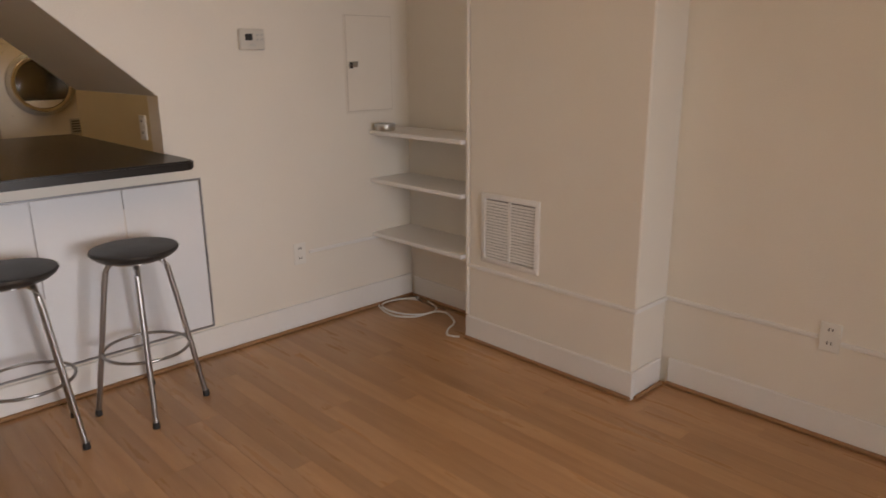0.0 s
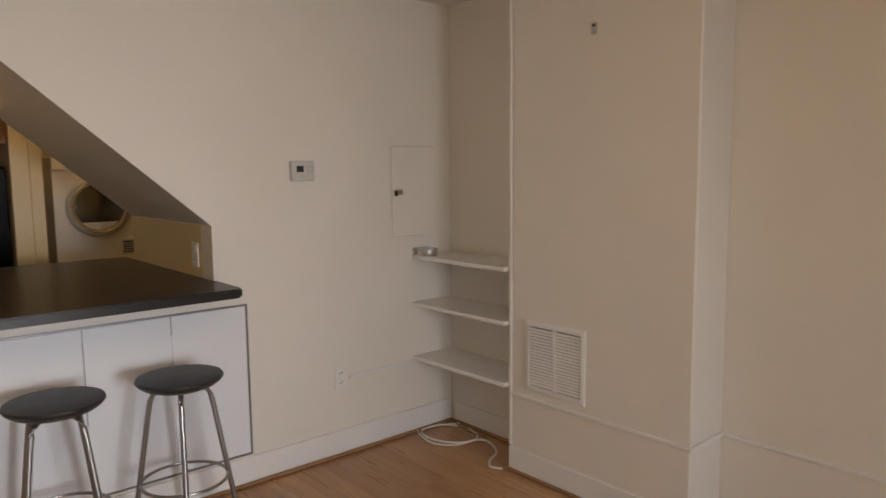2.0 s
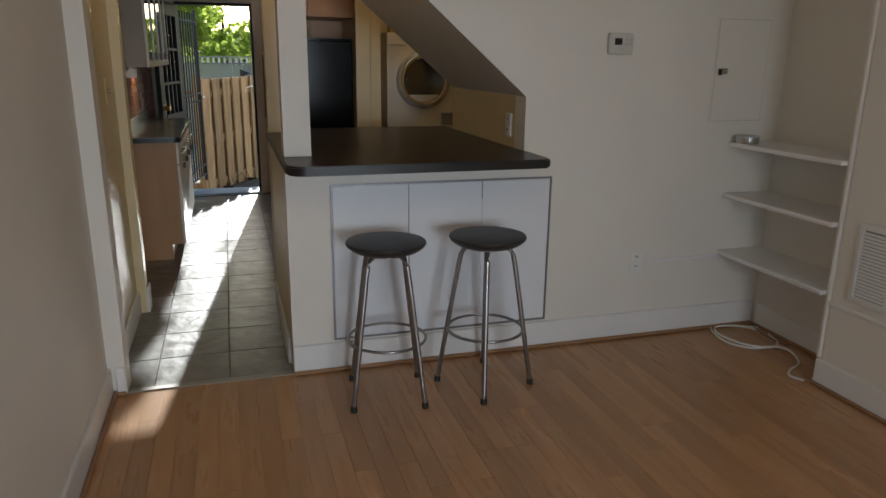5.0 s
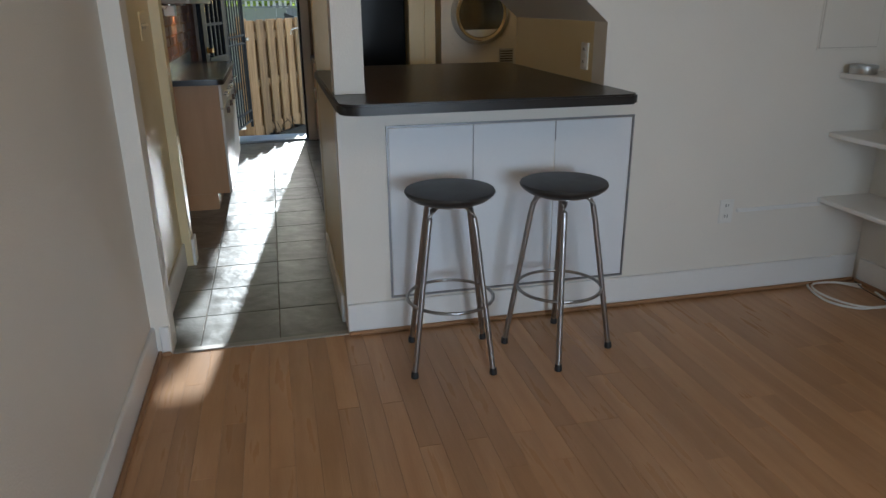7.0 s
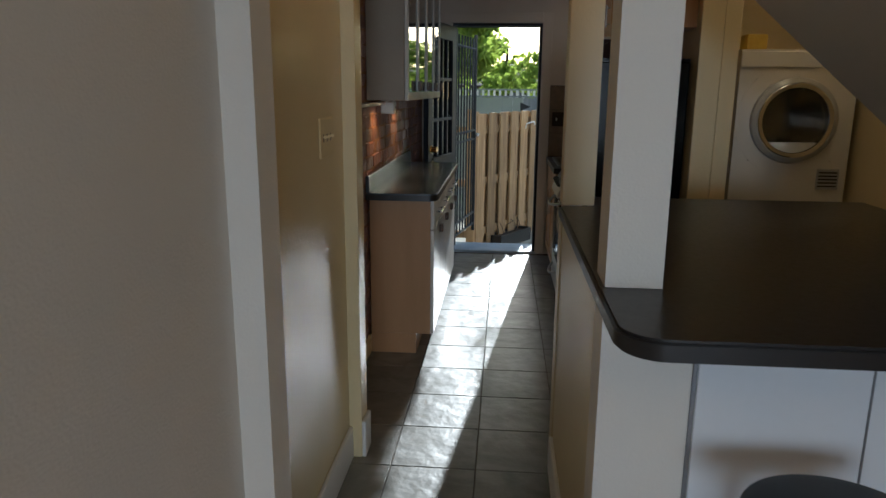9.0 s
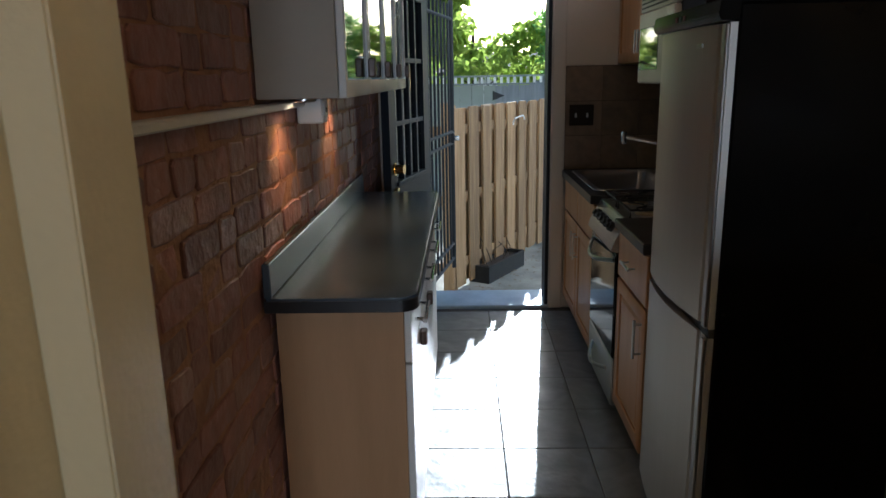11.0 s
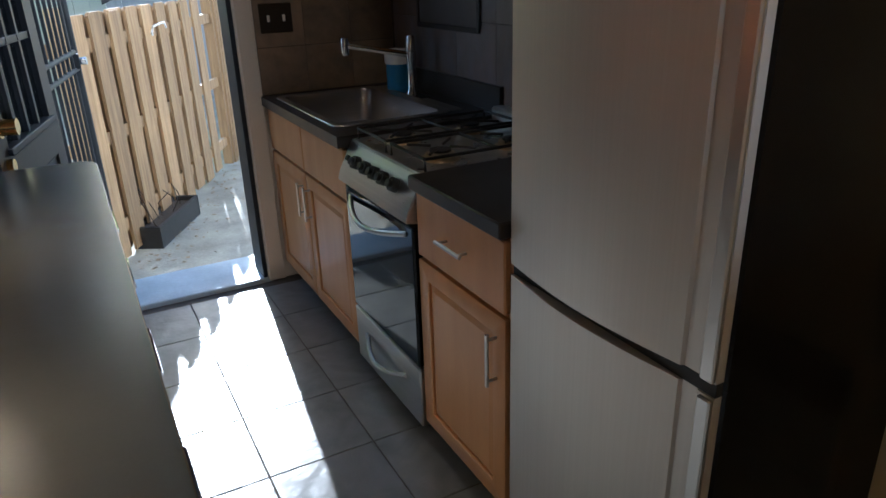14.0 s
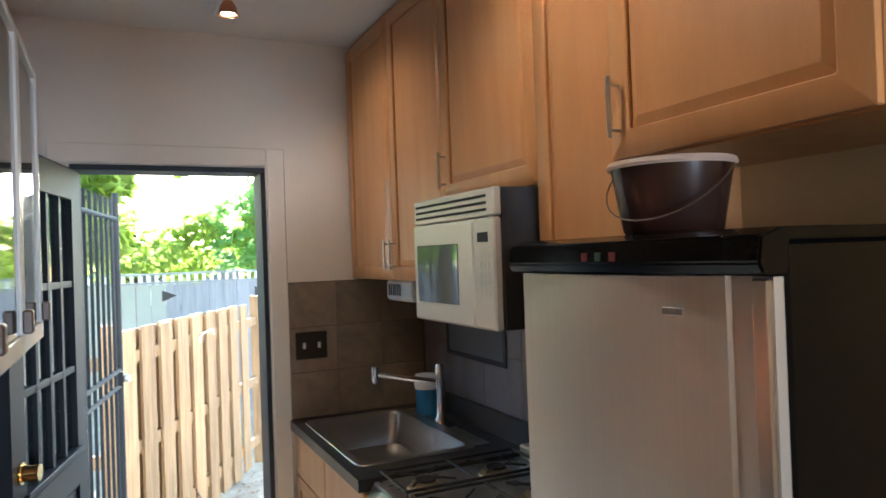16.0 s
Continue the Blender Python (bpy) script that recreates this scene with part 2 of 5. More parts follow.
DOORGLASS = mat("dusty_glass", (0.75, 0.78, 0.75), (0.6, 0.63, 0.6), 0.05, scale=9, transmission=1.0, ior=1.12, spec=0.2)
OVENGLASS = mat("oven_glass", (0.010, 0.012, 0.014), rough=0.06, spec=0.7)
CABGLASS = mat("cabinet_glass", (0.10, 0.11, 0.10), (0.08, 0.09, 0.08), 0.04, scale=3, spec=0.9, ior=1.7)
BLUEPLASTIC = mat("blue_soap", (0.05, 0.22, 0.42), rough=0.2)
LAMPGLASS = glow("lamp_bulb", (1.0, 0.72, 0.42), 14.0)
REDLED, GREENLED = glow("red_led", (0.10, 0.013, 0.01), 0.02), glow("green_led", (0.012, 0.05, 0.03), 0.01)
COPPER = mat("copper_shade", (0.62, 0.28, 0.15), rough=0.25, metal=1.0)
LEAF = leafy("green_leaves", (0.04, 0.10, 0.02), (0.26, 0.29, 0.05), (0.46, 0.58, 0.10))
LEAFDARK = leafy("dark_leaves", (0.05, 0.11, 0.04), (0.09, 0.17, 0.05), (0.32, 0.52, 0.14))


# ---- building blocks ----
BASES = {}


def thing(name, loc, label, category, group="", kind=""):
    e = new(name)
    e.empty_display_size = 0.1
    e.location = loc
    BASES[e.name] = Vector(loc)
    return tagged(e, label, category, group, kind)


def finish(bm, name, smooth=False):
    bmesh.ops.recalc_face_normals(bm, faces=bm.faces[:])
    me = bpy.data.meshes.new(name)
    bm.to_mesh(me)
    bm.free()
    if smooth:
        for p in me.polygons:
            p.use_smooth = True
        me.set_sharp_from_angle(angle=radians(35))
    return me


def part(name, bm, material, parent=None, label="", smooth=True):
    """Links a bmesh, built in the world's metres, as one mesh under a thing or a part."""
    ob = new(name, finish(bm, name, smooth))
    ob.data.materials.append(material)
    if parent is not None:
        ob.parent = parent
        if parent.name in BASES:
            ob.matrix_parent_inverse = Matrix.Translation(-BASES[parent.name])
    return tagged(ob, label)


def structure(name, bm, material, label="", smooth=False):
    return tagged(part(name, bm, material, None, label, smooth), kind="structure")


def box(x0, x1, y0, y1, z0, z1, bevel=0.0, bm=None, seg=1):
    """A box between two corners with worn edges."""
    out = bmesh.new()
    r = bmesh.ops.create_cube(out, size=1)
    for v in r["verts"]:
        v.co = Vector(((x0 + x1) / 2 + v.co.x * (x1 - x0), (y0 + y1) / 2 + v.co.y * (y1 - y0), (z0 + z1) / 2 + v.co.z * (z1 - z0)))
    if bevel:
        bmesh.ops.bevel(out, geom=out.edges[:], offset=bevel, segments=seg, affect="EDGES", profile=0.6)
    return join(bm, out)


def join(bm, out):
    if bm is None:
        return out
    me = bpy.data.meshes.new("tmp")
    out.to_mesh(me)
    out.free()
    bm.from_mesh(me)
    bpy.data.meshes.remove(me)
    return bm


def prism(points, axis, a, b, bm=None, bevel=0.0):
    """A polygon pushed from a to b along an axis. For axis y the points are (x, z), for x (y, z), for z (x, y)."""
    out = bmesh.new()
    put = {"x": lambda p, d: (d, p[0], p[1]), "y": lambda p, d: (p[0], d, p[1]), "z": lambda p, d: (p[0], p[1], d)}[axis]
    lo = [out.verts.new(put(p, a)) for p in points]
    hi = [out.verts.new(put(p, b)) for p in points]
    out.faces.new(lo)
    out.faces.new(hi[::-1])
    for i in range(len(points)):
        j = (i + 1) % len(points)
        out.faces.new((lo[i], hi[i], hi[j], lo[j]))
    bmesh.ops.recalc_face_normals(out, faces=out.faces[:])
    if bevel:
        bmesh.ops.bevel(out, geom=out.edges[:], offset=bevel, segments=2, affect="EDGES")
    return join(bm, out)


def tube(points, radius, n=10, bm=None, closed=False):
    """A round rod through points."""
    out = bm or bmesh.new()
    pts = [Vector(p) for p in points]
    rings = []
    for i, p in enumerate(pts):
        a = pts[i - 1] if (i or closed) else p
        b = pts[(i + 1) % len(pts)] if (i < len(pts) - 1 or closed) else p
        d = (b - a).normalized()
        s = d.cross((0, 0, 1)) if abs(d.z) < 0.95 else d.cross((0, 1, 0))
        s.normalize()
        u = s.cross(d)
        rings.append([out.verts.new(p + radius * (math.cos(2 * math.pi * k / n) * s + math.sin(2 * math.pi * k / n) * u)) for k in range(n)])
    count = len(rings)
    for i in range(count if closed else count - 1):
        r, q = rings[i], rings[(i + 1) % count]
        for k in range(n):
            out.faces.new((r[k], r[(k + 1) % n], q[(k + 1) % n], q[k]))
    if not closed:
        out.faces.new(rings[0][::-1])
        out.faces.new(rings[-1])
    return out


def lathe(profile, centre, n=32, axis="z", bm=None, sx=1.0, cap=True):
    """A profile of (radius, height) turned round an axis through centre."""
    out = bm or bmesh.new()
    c = Vector(centre)
    rings = []
    for r, h in profile:
        ring = []
        for k in range(n):
            a = 2 * math.pi * k / n
            u, v = r * math.cos(a) * sx, r * math.sin(a)
            ring.append(out.verts.new(c + Vector({"z": (u, v, h), "y": (u, h, v), "x": (h, u, v)}[axis])))
        rings.append(ring)
    for r, q in zip(rings, rings[1:]):
        for k in range(n):
            out.faces.new((r[k], r[(k + 1) % n], q[(k + 1) % n], q[k]))
    if not cap and profile[-1][0] > 1e-5:
        for k in range(n):
            out.faces.new((rings[-1][k], rings[-1][(k + 1) % n], rings[0][(k + 1) % n], rings[0][k]))
    if cap and profile[0][0] > 1e-5:
        out.faces.new(rings[0])
    if cap and profile[-1][0] > 1e-5:
        out.faces.new(rings[-1][::-1])
    bmesh.ops.remove_doubles(out, verts=out.verts[:], dist=1e-6)
    return out


def arc(cx, cy, r, a0, a1, n=6):
    return [(cx + r * math.cos(radians(a0 + (a1 - a0) * i / n)), cy + r * math.sin(radians(a0 + (a1 - a0) * i / n))) for i in range(n + 1)]


def ring_frame(lo, hi, y0, y1, z0, z1, rim, rim_low=None, bevel=0.0025):
    """A rectangular frame in the y-z plane between x = lo and hi, mitred and joined as one piece."""
    low = rim if rim_low is None else rim_low
    out = bmesh.new()
    o = [(y0, z0), (y1, z0), (y1, z1), (y0, z1)]
    i = [(y0 + rim, z0 + low), (y1 - rim, z0 + low), (y1 - rim, z1 - rim), (y0 + rim, z1 - rim)]
    loops = [[out.verts.new((x, *p)) for p in q] for x, q in ((lo, o), (lo, i), (hi, i), (hi, o))]
    for n in range(4):
        p, q = loops[n], loops[(n + 1) % 4]
        for k in range(4):
            j = (k + 1) % 4
            out.faces.new((p[k], p[j], q[j], q[k]))
    bmesh.ops.recalc_face_normals(out, faces=out.faces[:])
    if bevel:
        bmesh.ops.bevel(out, geom=out.edges[:], offset=bevel, segments=1, affect="EDGES")
    return out


def framed_door(parent, name, x, y0, y1, z0, z1, material, side=-1, thick=0.02, stile=0.055, label=""):
    """A cabinet door in the plane x, facing side, with a frame and a raised panel."""
    xb = x - side * thick
    d = part(name, ring_frame(min(x, xb), max(x, xb), y0, y1, z0, z1, stile), material, parent, label)
    k = 0.022
    c = x - side * 0.003
    bm = bmesh.new()
    o = [(y0 + stile, z0 + stile), (y1 - stile, z0 + stile), (y1 - stile, z1 - stile), (y0 + stile, z1 - stile)]
    i = [(y0 + stile + k, z0 + stile + k), (y1 - stile - k, z0 + stile + k), (y1 - stile - k, z1 - stile - k), (y0 + stile + k, z1 - stile - k)]
    back = [bm.verts.new((xb + side * 0.004, *p)) for p in o]
    vo = [bm.verts.new((x - side * 0.010, *p)) for p in o]
    vi = [bm.verts.new((c, *p)) for p in i]
    for q in range(4):
        r = (q + 1) % 4
        bm.faces.new((vo[q], vo[r], vi[r], vi[q]))
        bm.faces.new((back[q], back[r], vo[r], vo[q]))
    bm.faces.new(vi)
    bm.faces.new(back[::-1])
    part("raised_panel", bm, material, d, smooth=False)
    return d


def bar_pull(parent, p, q, out, material=NICKEL, r=0.0055, name="handle"):
    """A bar handle from p to q standing off along out."""
    p, q, o = Vector(p), Vector(q), Vector(out)
    d = (q - p).normalized()
    bm = tube([p + o - d * 0.015, q + o + d * 0.015], r, 10)
    tube([p, p + o], r * 0.8, 8, bm)
    tube([q, q + o], r * 0.8, 8, bm)
    return part(name, bm, material, parent, "brushed metal bar handle")

# ---- plan, in metres ----
WX, EX = 0.167, 3.73            # living room side walls
CHX, CHY0, CHY1 = 3.46, 1.70, 2.72   # chimney breast
SY, NY = -3.20, 3.51            # living room front wall, bar wall
LCEIL, KCEIL = 2.585, 2.66
IY = 4.62                       # inner door frame
BX = 0.03                       # brick face
KX = 1.85                       # kitchen side wall
BY = 8.45                       # kitchen back wall
DX0, DX1, DZ = 0.30, 1.09, 2.07  # back door opening
LY1 = 6.90                      # laundry back wall

# ---- living room structure ----
structure("wall_west", box(WX - 0.14, WX, SY, NY, 0, LCEIL), PAINT, "plain off-white plaster wall")
bm = bmesh.new()
for a in ((WX - 0.14, 0.75, 0, LCEIL), (2.35, EX + 0.14, 0, LCEIL), (0.75, 2.35, 0, 0.55), (0.75, 2.35, 2.15, LCEIL)):
    box(a[0], a[1], SY - 0.14, SY, a[2], a[3], 0, bm)
structure("wall_south", bm, PAINT, "front wall with a window opening")
bm = box(EX, EX + 0.14, SY, NY, 0, LCEIL)
structure("wall_east", bm, PAINT, "plain off-white plaster wall")
structure("chimney_breast", box(CHX, EX - 0.001, CHY0, CHY1, 0, LCEIL, 0.006), PAINT, "off-white chimney breast")
bm = prism([(WX - 0.14, 0), (0.242, 0), *arc(0.250, 2.052, 0.008, 180, 90, 3), *arc(0.985, 2.032, 0.020, 90, 0, 4), (1.005, 1.081), (1.128, 1.081), (1.128, 2.256),
            (2.19, 1.346), (2.19, 0), (EX + 0.14, 0), (EX + 0.14, LCEIL), (WX - 0.14, LCEIL)], "y", NY, NY + 0.13)
box(1.005, 2.19, NY, NY + 0.13, 0, 1.036, 0, bm)
structure("wall_north", bm, PAINT, "off-white wall with a doorway and a slanted bar opening")
structure("ceiling", box(WX - 0.14, EX + 0.14, SY - 0.14, NY + 0.13, LCEIL, LCEIL + 0.12), CEIL, "flat off-white ceiling")

# window behind the walk
w = thing("window_1", (1.55, SY, 0.55), "white painted front window", "window", kind="structure")
bm = bmesh.new()
for x in (0.75, 2.29):
    box(x, x + 0.06, SY - 0.10, SY - 0.03, 0.55, 2.15, 0.004, bm)
for z in (0.55, 1.32, 2.09):
    box(0.81, 2.29, SY - 0.10, SY - 0.03, z, z + 0.06, 0.004, bm)
part("window_frame", bm, WHITE, w)
part("window_sill", box(0.7, 2.4, SY - 0.14, SY + 0.06, 0.51, 0.55, 0.006), WHITE, w)
pane = part("pane", box(0.81, 2.29, SY - 0.07, SY - 0.064, 0.61, 2.09), GLASS, w, smooth=False)
pane.visible_shadow = False

# baseboards with a wooden shoe moulding
BB = 0.135


def baseboard(x0, x1, y0, y1, out, top=BB, material=WHITE):
    """A board along x or y; out is the side that it stands proud of, as a unit step."""
    ox, oy = out
    t = 0.016
    bm = box(min(x0, x0 + ox * t) if ox else x0, max(x1, x1 + ox * t) if ox else x1, min(y0, y0 + oy * t) if oy else y0,
             max(y1, y1 + oy * t) if oy else y1, 0, top, 0.004)
    structure("baseboard", bm, material, "white painted baseboard", True)


def shoe(x0, x1, y0, y1, out):
    ox, oy = out
    a, t = 0.016, 0.018
    xs = sorted((x0 + ox * a, x1 + ox * (a + t)))
    ys = sorted((y0 + oy * a, y1 + oy * (a + t)))
    structure("trim", box(xs[0], xs[1], ys[0], ys[1], 0.002, 0.022, 0.006), SHOE, "stained wooden shoe moulding", True)


for x0, x1, y0, y1, out in ((WX, WX, SY, NY, (1, 0)), (WX + 0.034, 0.242, NY, NY, (0, -1)), (1.005, 3.715, NY, NY, (0, -1)), (EX, EX, CHY1, NY - 0.04, (-1, 0)),
                            (CHX, CHX, CHY0 - 0.016, CHY1 + 0.016, (-1, 0)), (CHX, EX - 0.04, CHY1, CHY1, (0, 1)), (CHX, EX - 0.04, CHY0, CHY0, (0, -1)),
                            (EX, EX, SY, CHY0 - 0.04, (-1, 0))):
    baseboard(x0, x1, y0, y1, out, BB if x0 != 1.005 else 0.15)
    shoe(x0, x1, y0, y1, out)


def raceway(x0, x1, y0, y1, z):
    structure("trim", box(x0, x1, y0, y1, z, z + 0.02, 0.004), WHITE, "white painted cable raceway", True)


raceway(CHX - 0.014, CHX, CHY0 - 0.014, CHY1, 0.415)
raceway(CHX, EX - 0.014, CHY0 - 0.014, CHY0, 0.415)
raceway(EX - 0.014, EX, 1.04, CHY0, 0.415)
raceway(EX - 0.014, EX, -1.2, 0.955, 0.405)
raceway(2.95, 3.70, NY - 0.012, NY, 0.435)
structure("trim", box(CHX - 0.012, CHX + 0.02, CHY1, CHY1 + 0.02, 0.14, LCEIL, 0.004), PAINT, "painted corner bead on the chimney breast", True)

# ---- hall, bar and laundry structure ----
bm = box(WX - 0.14, WX + 0.007, NY + 0.13, IY + 0.12, 0, KCEIL)
structure("wall_hall", bm, CREAM, "cream painted hall wall")
bm = prism([(WX + 0.007, 0), (0.225, 0), (0.225, 2.08), (1.0, 2.08), (1.0, 1.081), (1.118, 1.081), (1.118, KCEIL), (WX + 0.007, KCEIL)], "y", IY, IY + 0.12, bevel=0.003)
box(1.0, 1.118, IY, IY + 0.12, 0, 1.036, 0.003, bm)
structure("door_frame_inner", bm, CREAM, "cream painted inner door frame")
structure("wall_half", box(1.005, 1.105, NY + 0.131, IY - 0.001, 0, 1.036), CREAM, "cream half-height wall under the bar")
baseboard(1.005, 1.005, NY + 0.131, IY, (-1, 0), 0.14)
baseboard(WX + 0.007, WX + 0.007, NY + 0.131, IY, (1, 0), 0.14)
baseboard(0.225, 0.225, IY + 0.002, IY + 0.118, (1, 0), 0.16)
structure("stair_soffit", prism([(1.128, 2.256), (2.19, 1.346), (2.19, 1.50), (1.128, 2.41)], "y", NY + 0.131, 4.70), PAINT, "sloping painted underside of a stair")
structure("wall_stair", prism([(NY + 0.131, 0), (4.70, 0), (4.70, 1.345), (NY + 0.131, 1.345)], "x", 2.19, 2.29), CREAM, "cream wall beside the bar")
structure("wall_stair_side", prism([(1.128, 2.41), (2.19, 1.50), (2.291, 1.345), (2.291, 0), (2.87, 0), (2.87, KCEIL), (1.128, KCEIL)], "y", 4.60, 4.70), CREAM, "cream wall above the stair soffit")
structure("wall_laundry", box(2.75, 2.87, 4.70, LY1, 0, KCEIL), CREAM, "cream laundry wall")
structure("wall_laundry_back", box(KX + 0.08, 2.87, LY1, LY1 + 0.1, 0, KCEIL), CREAM, "cream laundry wall")
structure("wall_pier", box(1.738, KX - 0.001, 5.735, 6.418, 0, KCEIL, 0.003), CREAM, "cream wall pier beside the refrigerator")
structure("wall_fridge", box(KX, KX + 0.08, 5.735, BY, 0, KCEIL, 0.003), CREAM, "cream wall behind the refrigerator")
structure("ceiling_kitchen", box(WX - 0.14 - 0.2, 2.87, NY + 0.131, BY + 0.2, KCEIL, KCEIL + 0.12), CEIL, "flat off-white kitchen ceiling")

# ---- kitchen structure ----
bm = box(-0.16, DX0, BY, BY + 0.17, 0, KCEIL)
box(DX1, KX + 0.08, BY, BY + 0.17, 0, KCEIL, 0, bm)
box(DX0, DX1, BY, BY + 0.17, DZ, KCEIL, 0, bm)
structure("wall_back", bm, KPAINT, "beige kitchen wall with the back door opening")
bm = box(DX1 + 0.004, DX1 + 0.085, BY - 0.018, BY, 0, DZ + 0.085, 0.004)
box(DX0 - 0.08, DX1 + 0.004, BY - 0.018, BY, DZ + 0.004, DZ + 0.085, 0.004, bm)
box(DX0 - 0.08, DX0 - 0.004, BY - 0.018, BY, 0, DZ + 0.004, 0.004, bm)
structure("trim", bm, KPAINT, "painted door casing", True)
bm = box(DX1 - 0.022, DX1 - 0.001, BY - 0.004, BY + 0.172, 0.02, DZ - 0.024, 0.002)
box(DX0 + 0.001, DX1 - 0.001, BY - 0.004, BY + 0.172, DZ - 0.024, DZ - 0.002, 0.002, bm)
structure("door_jamb", bm, IRON, "black door jamb with a weather strip", True)
structure("door_sill", box(DX0 - 0.02, DX1 + 0.02, BY - 0.01, BY + 0.34, -0.05, 0.018, 0.006), SILLPAINT, "worn blue-grey door sill", True)

brick_wall = structure("wall_brick", box(-0.16, BX - 0.0055, IY + 0.12, BY, 0, KCEIL), MORTAR, "exposed old brick wall with rough mortar")
floor_wood = structure("floor", box(WX - 0.02, EX + 0.02, SY - 0.02, NY + 0.005, -0.08, -0.006), SUBFLOOR, "honey-coloured strip wood floor")
floor_tile = structure("floor_kitchen", box(-0.1, 2.87, NY + 0.03, BY + 0.02, -0.08, -0.005), GROUT, "dark slate tile floor")
structure("threshold", box(0.242, 1.005, NY - 0.004, NY + 0.034, -0.01, 0.006, 0.003), mat("threshold_metal", (0.35, 0.33, 0.30), rough=0.4, metal=0.6), "worn metal threshold strip", True)

structure("trim", box(BX - 0.012, BX + 0.035, IY + 0.125, 6.22, 1.405, 1.425, 0.004), CABWHITE, "white ledge along the brick wall", True)

baseboard(BX - 0.004, BX - 0.004, IY + 0.122, 5.808, (1, 0), 0.11, CREAM)

# stone tiles behind sink and stove
bs = tagged(part("backsplash", box(1.176, KX - 0.001, BY - 0.008, BY - 0.001, 0.91, 1.54), GROUT, None, "brown stone tile backsplash", False), kind="structure")
bs2 = tagged(part("backsplash", box(KX - 0.008, KX - 0.001, 6.42, BY - 0.009, 0.91, 1.60), GROUT, None, "brown stone tile backsplash", False), kind="structure")

# ---- outdoors ----
structure("ground", box(-60, 60, BY + 0.34, 120, -0.6, -0.40), CONCRETE, "concrete patio ground")
structure("door_step", box(DX0 - 0.2, DX1 + 0.2, BY + 0.17, BY + 0.52, -0.42, -0.052, 0.01), CONCRETE, "concrete door step", True)
structure("wall_outside", box(-6, -0.161, BY + 0.05, BY + 0.17, -0.4, 5.5), PAINT, "rear house wall")
structure("wall_outside", box(KX + 0.081, 8, BY + 0.05, BY + 0.17, -0.4, 5.5), PAINT, "rear house wall")

# ---- living room things ----
def bar_stool(x, y, turn):
    top = 0.745
    s = thing("bar_stool", (x, y, 0), "backless bar stool with round black vinyl seat and steel legs", "stool", "stools at the bar")
    part("seat", lathe([(0.0, top - 0.052), (0.10, top - 0.052), (0.150, top - 0.040), (0.172, top - 0.024), (0.180, top - 0.012), (0.176, top - 0.003), (0.150, top), (0.0, top - 0.004)],
                       (x, y, 0), 40), VINYL, s, "round black vinyl seat")
    ring = []
    for k in range(4):
        a = radians(turn + 90 * k)
        d = Vector((math.cos(a), math.sin(a), 0))
        c = Vector((x, y, 0))
        pts = [c + d * 0.03 + Vector((0, 0, top - 0.058)), c + d * 0.085 + Vector((0, 0, top - 0.060)), c + d * 0.108 + Vector((0, 0, top - 0.072)),
               c + d * 0.122 + Vector((0, 0, top - 0.100)), c + d * 0.132 + Vector((0, 0, top - 0.15)), c + d * 0.226 + Vector((0, 0, 0.012))]
        leg = part("leg", tube(pts, 0.0115, 12), STOOLSTEEL, s)
        part("rubber_foot", lathe([(0.0, 0.0), (0.015, 0.0), (0.016, 0.006), (0.0135, 0.028)], c + d * 0.226, 12), BLACKMATT, leg, "black rubber foot")
    r = 0.178
    part("foot_ring", tube([(x + r * math.cos(2 * math.pi * i / 40), y + r * math.sin(2 * math.pi * i / 40), 0.284) for i in range(40)], 0.007, 8, closed=True), STOOLSTEEL, s,
         "steel foot ring")
    part("seat_plate", lathe([(0.0, top - 0.056), (0.11, top - 0.056), (0.11, top - 0.050), (0, top - 0.050)], (x, y, 0), 24), STOOLSTEEL, s)


bar_stool(1.405, 3.185, 36.5)
bar_stool(1.882, 3.178, 70.5)

# bar counter
bt = thing("bar_counter", (1.6, 4.0, 1.04), "black laminate bar counter with rounded corners", "counter")
r = 0.085
outline = [*arc(0.99 + r, 3.185 + r, r, 180, 270, 8), *arc(2.20 - 0.05, 3.185 + 0.05, 0.05, -90, 0, 6), (2.20, NY - 0.001), (2.189, NY - 0.001), (2.189, 4.86), (1.119, 4.86), (1.119, IY - 0.001), (0.99, IY - 0.001)]
bm = prism(outline, "z", 1.038, 1.080)
bmesh.ops.bevel(bm, geom=[e for e in bm.edges if abs(e.verts[0].co.z - e.verts[1].co.z) < 1e-5], offset=0.006, segments=2, affect="EDGES")
part("worktop", bm, BLACKTOP, bt)
G = 0.0025
part("edge_band", prism([*arc(0.99 + r, 3.185 + r, r + G, 180, 270, 8), *arc(2.15, 3.235, 0.05 + G, -90, 0, 6), (2.20 + G, NY - 0.002), (2.15, NY - 0.002), (2.15, 3.26), (1.04, 3.26), (1.04, IY - 0.002), (0.99 - G, IY - 0.002)], "z", 1.0455, 1.0725), BLACKTOP, bt)

